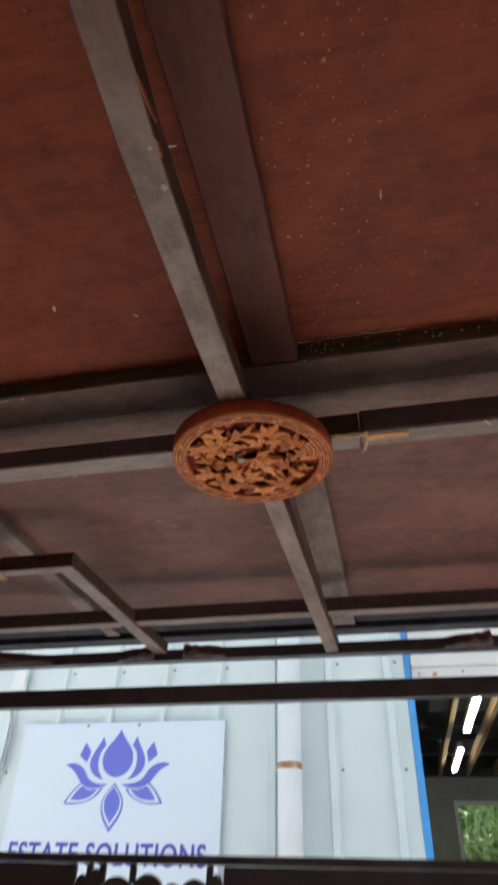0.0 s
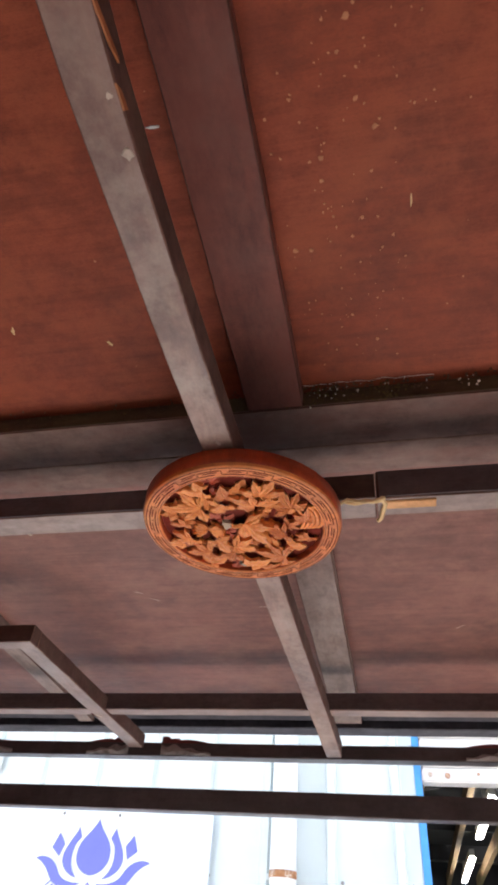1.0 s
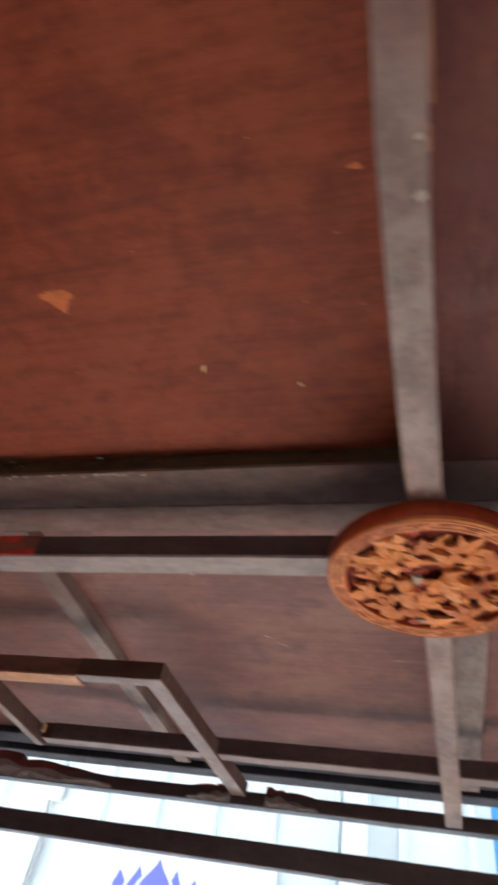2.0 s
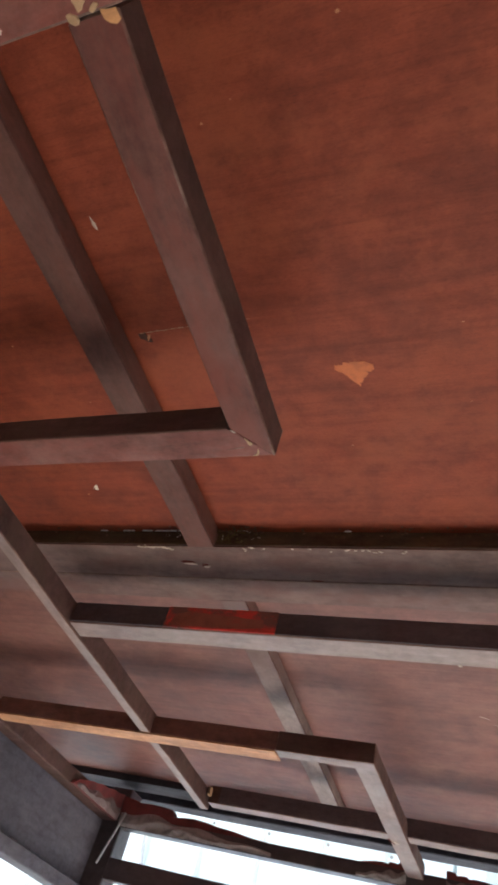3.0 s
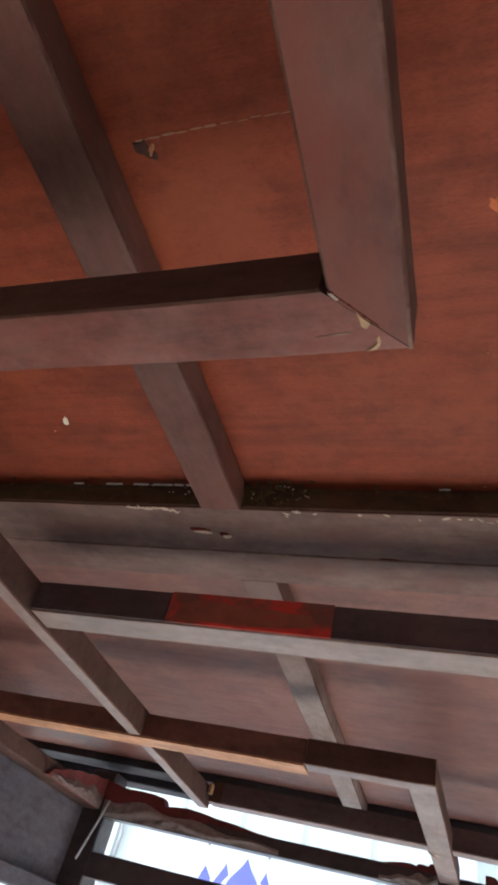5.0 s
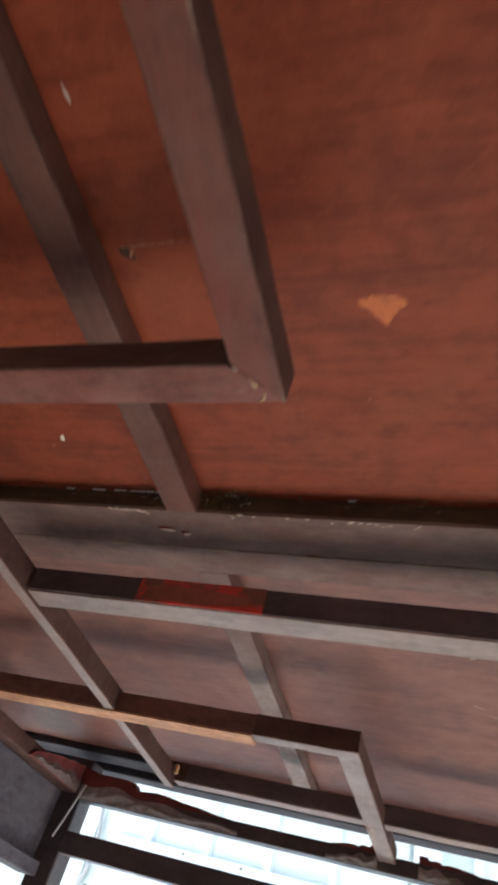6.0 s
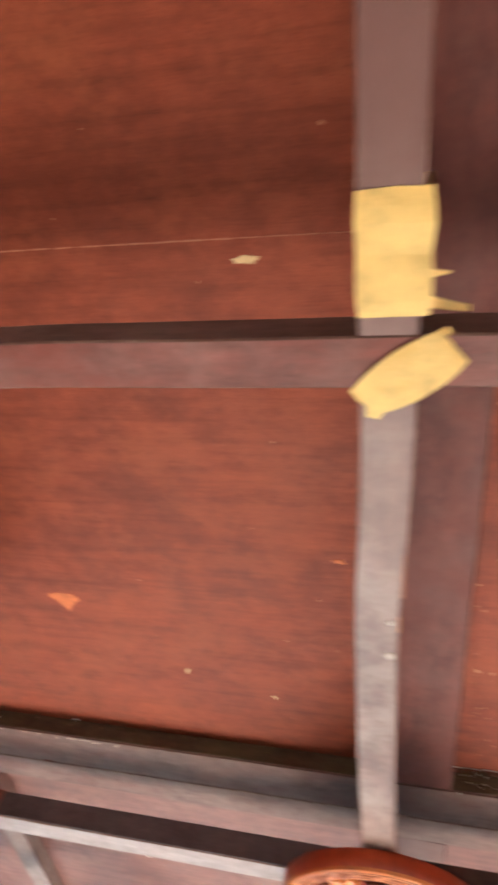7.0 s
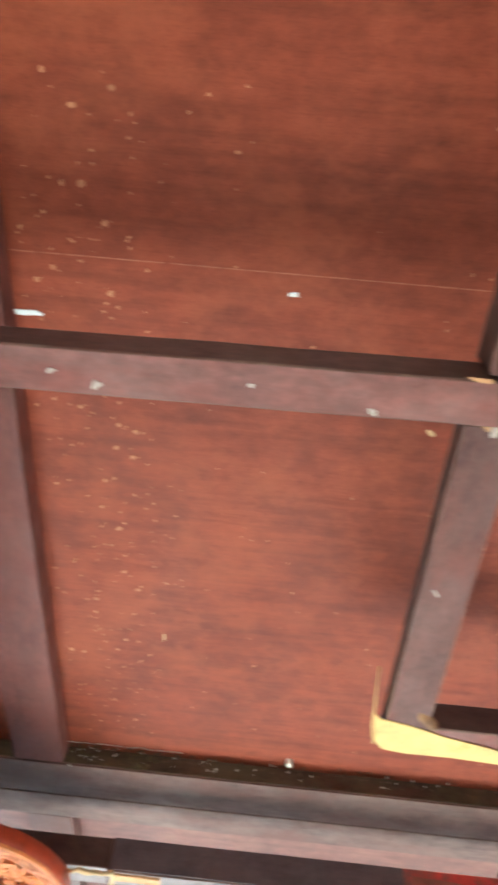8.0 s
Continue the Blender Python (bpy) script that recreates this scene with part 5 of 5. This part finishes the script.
def lettering(text, size, x, z, material, parent, squeeze=1.0, offset=0.0):
    cu = bpy.data.curves.new("lettering", "FONT")
    cu.body, cu.size, cu.extrude, cu.offset, cu.align_x = text, size, 0.001, offset, "CENTER"
    cu.space_character = 1.12
    tmp = new("tmp", cu)
    bpy.context.view_layer.update()
    me = bpy.data.meshes.new_from_object(tmp.evaluated_get(bpy.context.evaluated_depsgraph_get()))
    bpy.data.objects.remove(tmp)
    me.materials.clear()
    me.materials.append(material)
    wide = max(v.co.x for v in me.vertices) - min(v.co.x for v in me.vertices)
    me.transform(Matrix.Translation((x, YW - 0.044, z + H)) @ Matrix.Rotation(radians(90), 4, "X") @ Matrix.Diagonal((squeeze / wide, 1, 1, 1)))
    ob = new("lettering", me)
    ob.parent = parent
    ob.matrix_parent_inverse = Matrix.Translation(-base_of(parent))
    return ob


lettering("ESTATE SOLUTIONS", 0.15, -1.683, -0.50, M_TEXT, sign, 1.19, 0.003)
for x in (-1.90, -1.56):
    s = new("screw", screw)
    s.parent = sign
    s.matrix_parent_inverse = Matrix.Translation(-base_of(sign))
    s.location = (x, YW - 0.044, 0.228 + H)
whole("wall_cable", tube([(-2.50, YW - 0.03, H + 0.56), (-2.47, YW - 0.035, H + 0.35), (-2.43, YW - 0.035, H + 0.18), (-2.44, YW - 0.035, H + 0.02), (-2.55, YW - 0.035, H - 0.22), (-2.58, YW - 0.03, H - 0.9)], 0.011, 8), M_CABLE, "grey cable hanging down the cladding", "cable", smooth=True)
br = whole("wall_bracket", box(-2.49, -2.40, YW - 0.07, YW - 0.028, 0.42, 0.60, 0.004), M_PIPE, "small white plastic box on the cladding", "box")

# shutter box, opening and the inside of the shed
sh = thing("shutter_box", (1.6, YW, H + 0.6), "white ribbed shutter housing over the wide shed opening, rust spotted", "shutter")
for i in range(5):
    part("slat", box(0.128, 4.2, YW - 0.05 - 0.008 * (i % 2), YW + 0.05, 0.440 + i * 0.075, 0.5135 + i * 0.075, 0.008), M_SHUT, sh)
for x, z, r in ((0.17, 0.475, 0.012), (0.26, 0.47, 0.014), (0.165, 0.545, 0.009), (0.42, 0.48, 0.008)):
    bm = bmesh.new()
    bmesh.ops.create_uvsphere(bm, u_segments=8, v_segments=5, radius=r, matrix=Matrix.Translation((x, YW - 0.056, z + H)) @ Matrix.Diagonal((1, 0.25, 1, 1)))
    part("rust_spot", bm, M_RUST, sh, "rust spot")
whole("wall_shed_upper", box(0.128, 9, YW, YW + 0.06, 0.82, WT), M_METAL, "white metal cladding above the shed opening", "wall", "structure")
whole("wall_shed_right", box(4.2, 9, YW, YW + 0.06, -H, 0.815), M_METAL, "white metal cladding beyond the shed opening", "wall", "structure")
whole("shed_floor", box(-3, 6, YW + 0.07, 12.6, -H, -H + 0.01), M_CONC, "grey concrete floor inside the shed", "floor", "structure")
whole("shed_wall_left", box(-3.1, -3.0, YW + 0.07, 12.6, -H, 1.55), M_GREY, "grey rendered inner shed wall", "wall", "structure")
whole("shed_wall_right", box(6.0, 6.1, YW + 0.07, 12.6, -H, 1.55), M_GREY, "grey rendered inner shed wall", "wall", "structure")
back = bmesh.new()
for x0, x1, z0, z1 in ((-3, 0.80, -H, 1.55), (3.2, 6, -H, 1.55), (0.80, 3.2, 0.72, 1.55), (0.80, 3.2, -H, -0.35)):
    add_box(back, x0, x1, 12.6, 12.75, z0, z1)
whole("shed_wall_back", back, M_GREY, "grey rendered back wall of the shed with a window hole", "wall", "structure")
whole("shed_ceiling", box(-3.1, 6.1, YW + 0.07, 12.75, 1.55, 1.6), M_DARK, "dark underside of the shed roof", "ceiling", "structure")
GP = "purlins in the shed"
for i in range(14):
    x = -1.58 + i * 0.436
    whole("purlin", timber(x, x + 0.06, YW + 0.10, 12.28, 1.05, 1.17, 0.003, 0.002, 0.6), M_PURLIN, "pale yellow-brown timber purlin under the dark shed roof", "purlin", "", GP)
# the last one is added lower, to make the back wall's top dark
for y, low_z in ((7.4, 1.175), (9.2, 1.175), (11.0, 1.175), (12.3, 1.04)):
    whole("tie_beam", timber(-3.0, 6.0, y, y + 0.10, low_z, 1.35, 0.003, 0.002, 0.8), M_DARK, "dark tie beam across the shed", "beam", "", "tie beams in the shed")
for y0, y1, x in ((6.79, 8.42, 0.785), (9.5, 11.2, 0.785)):
    lamp = thing("tube_light", (x, (y0 + y1) / 2, H + 1.0), "lit white fluorescent tube lamp under the shed purlins", "lamp", "tube lights in the shed")
    part("housing", box(x - 0.03, x + 0.03, y0, y1, 0.985, 1.049, 0.004), M_GREY, lamp)
    for ry in (7.42, 7.48) if y0 < 9 else (11.02, 11.08):
        part("hanger", tube([(x, ry, H + 1.045), (x, ry, H + 1.178)], 0.009, 6), M_GREY, lamp)
    for dx in (-0.022, 0.022):
        part("tube", tube([(x + dx, y0 + 0.02, H + 0.958), (x + dx, y1 - 0.02, H + 0.958)], 0.014, 12), m_tube, lamp, "glowing tube", True)
win = thing("window_1", (2.0, 12.6, H - 0.3), "plain window in the back wall with green foliage behind", "window", kind="structure")
for x in (0.80, 1.98, 3.14):
    part("frame_post", box(x, x + 0.06, 12.60, 12.66, -0.35, 0.72, 0.004), M_METAL, win)
for z in (-0.35, 0.66):
    part("frame_bar", box(0.86, 3.14, 12.602, 12.658, z, z + 0.06, 0.004), M_METAL, win)
bm = bmesh.new()
rg = random.Random(9)
for i in range(9000):
    p = Vector((rg.uniform(-0.4, 5.5), rg.uniform(13.3, 14.6), rg.uniform(-2.2, 2.0) + H))
    s = rg.uniform(0.06, 0.15)
    m = Matrix.Translation(p) @ Euler((rg.uniform(0, 6), rg.uniform(0, 6), rg.uniform(0, 6))).to_matrix().to_4x4()
    vs = [bm.verts.new(m @ Vector(q)) for q in ((-s, 0, 0), (0, -s * 0.4, 0.01), (s, 0, 0), (0, s * 0.4, 0.01))]
    bm.faces.new(vs)
whole("hedge", bm, M_LEAFG, "sunlit green bushes behind the shed window", "bush", "stuff")
whole("hedge_depth", box(-0.6, 5.7, 14.6, 14.9, -H, 2.0), plain("deep_foliage", (0.22, 0.36, 0.13), 0.9, var=0.6, scale=9), "dark green depth of the bushes", "bush", "stuff")
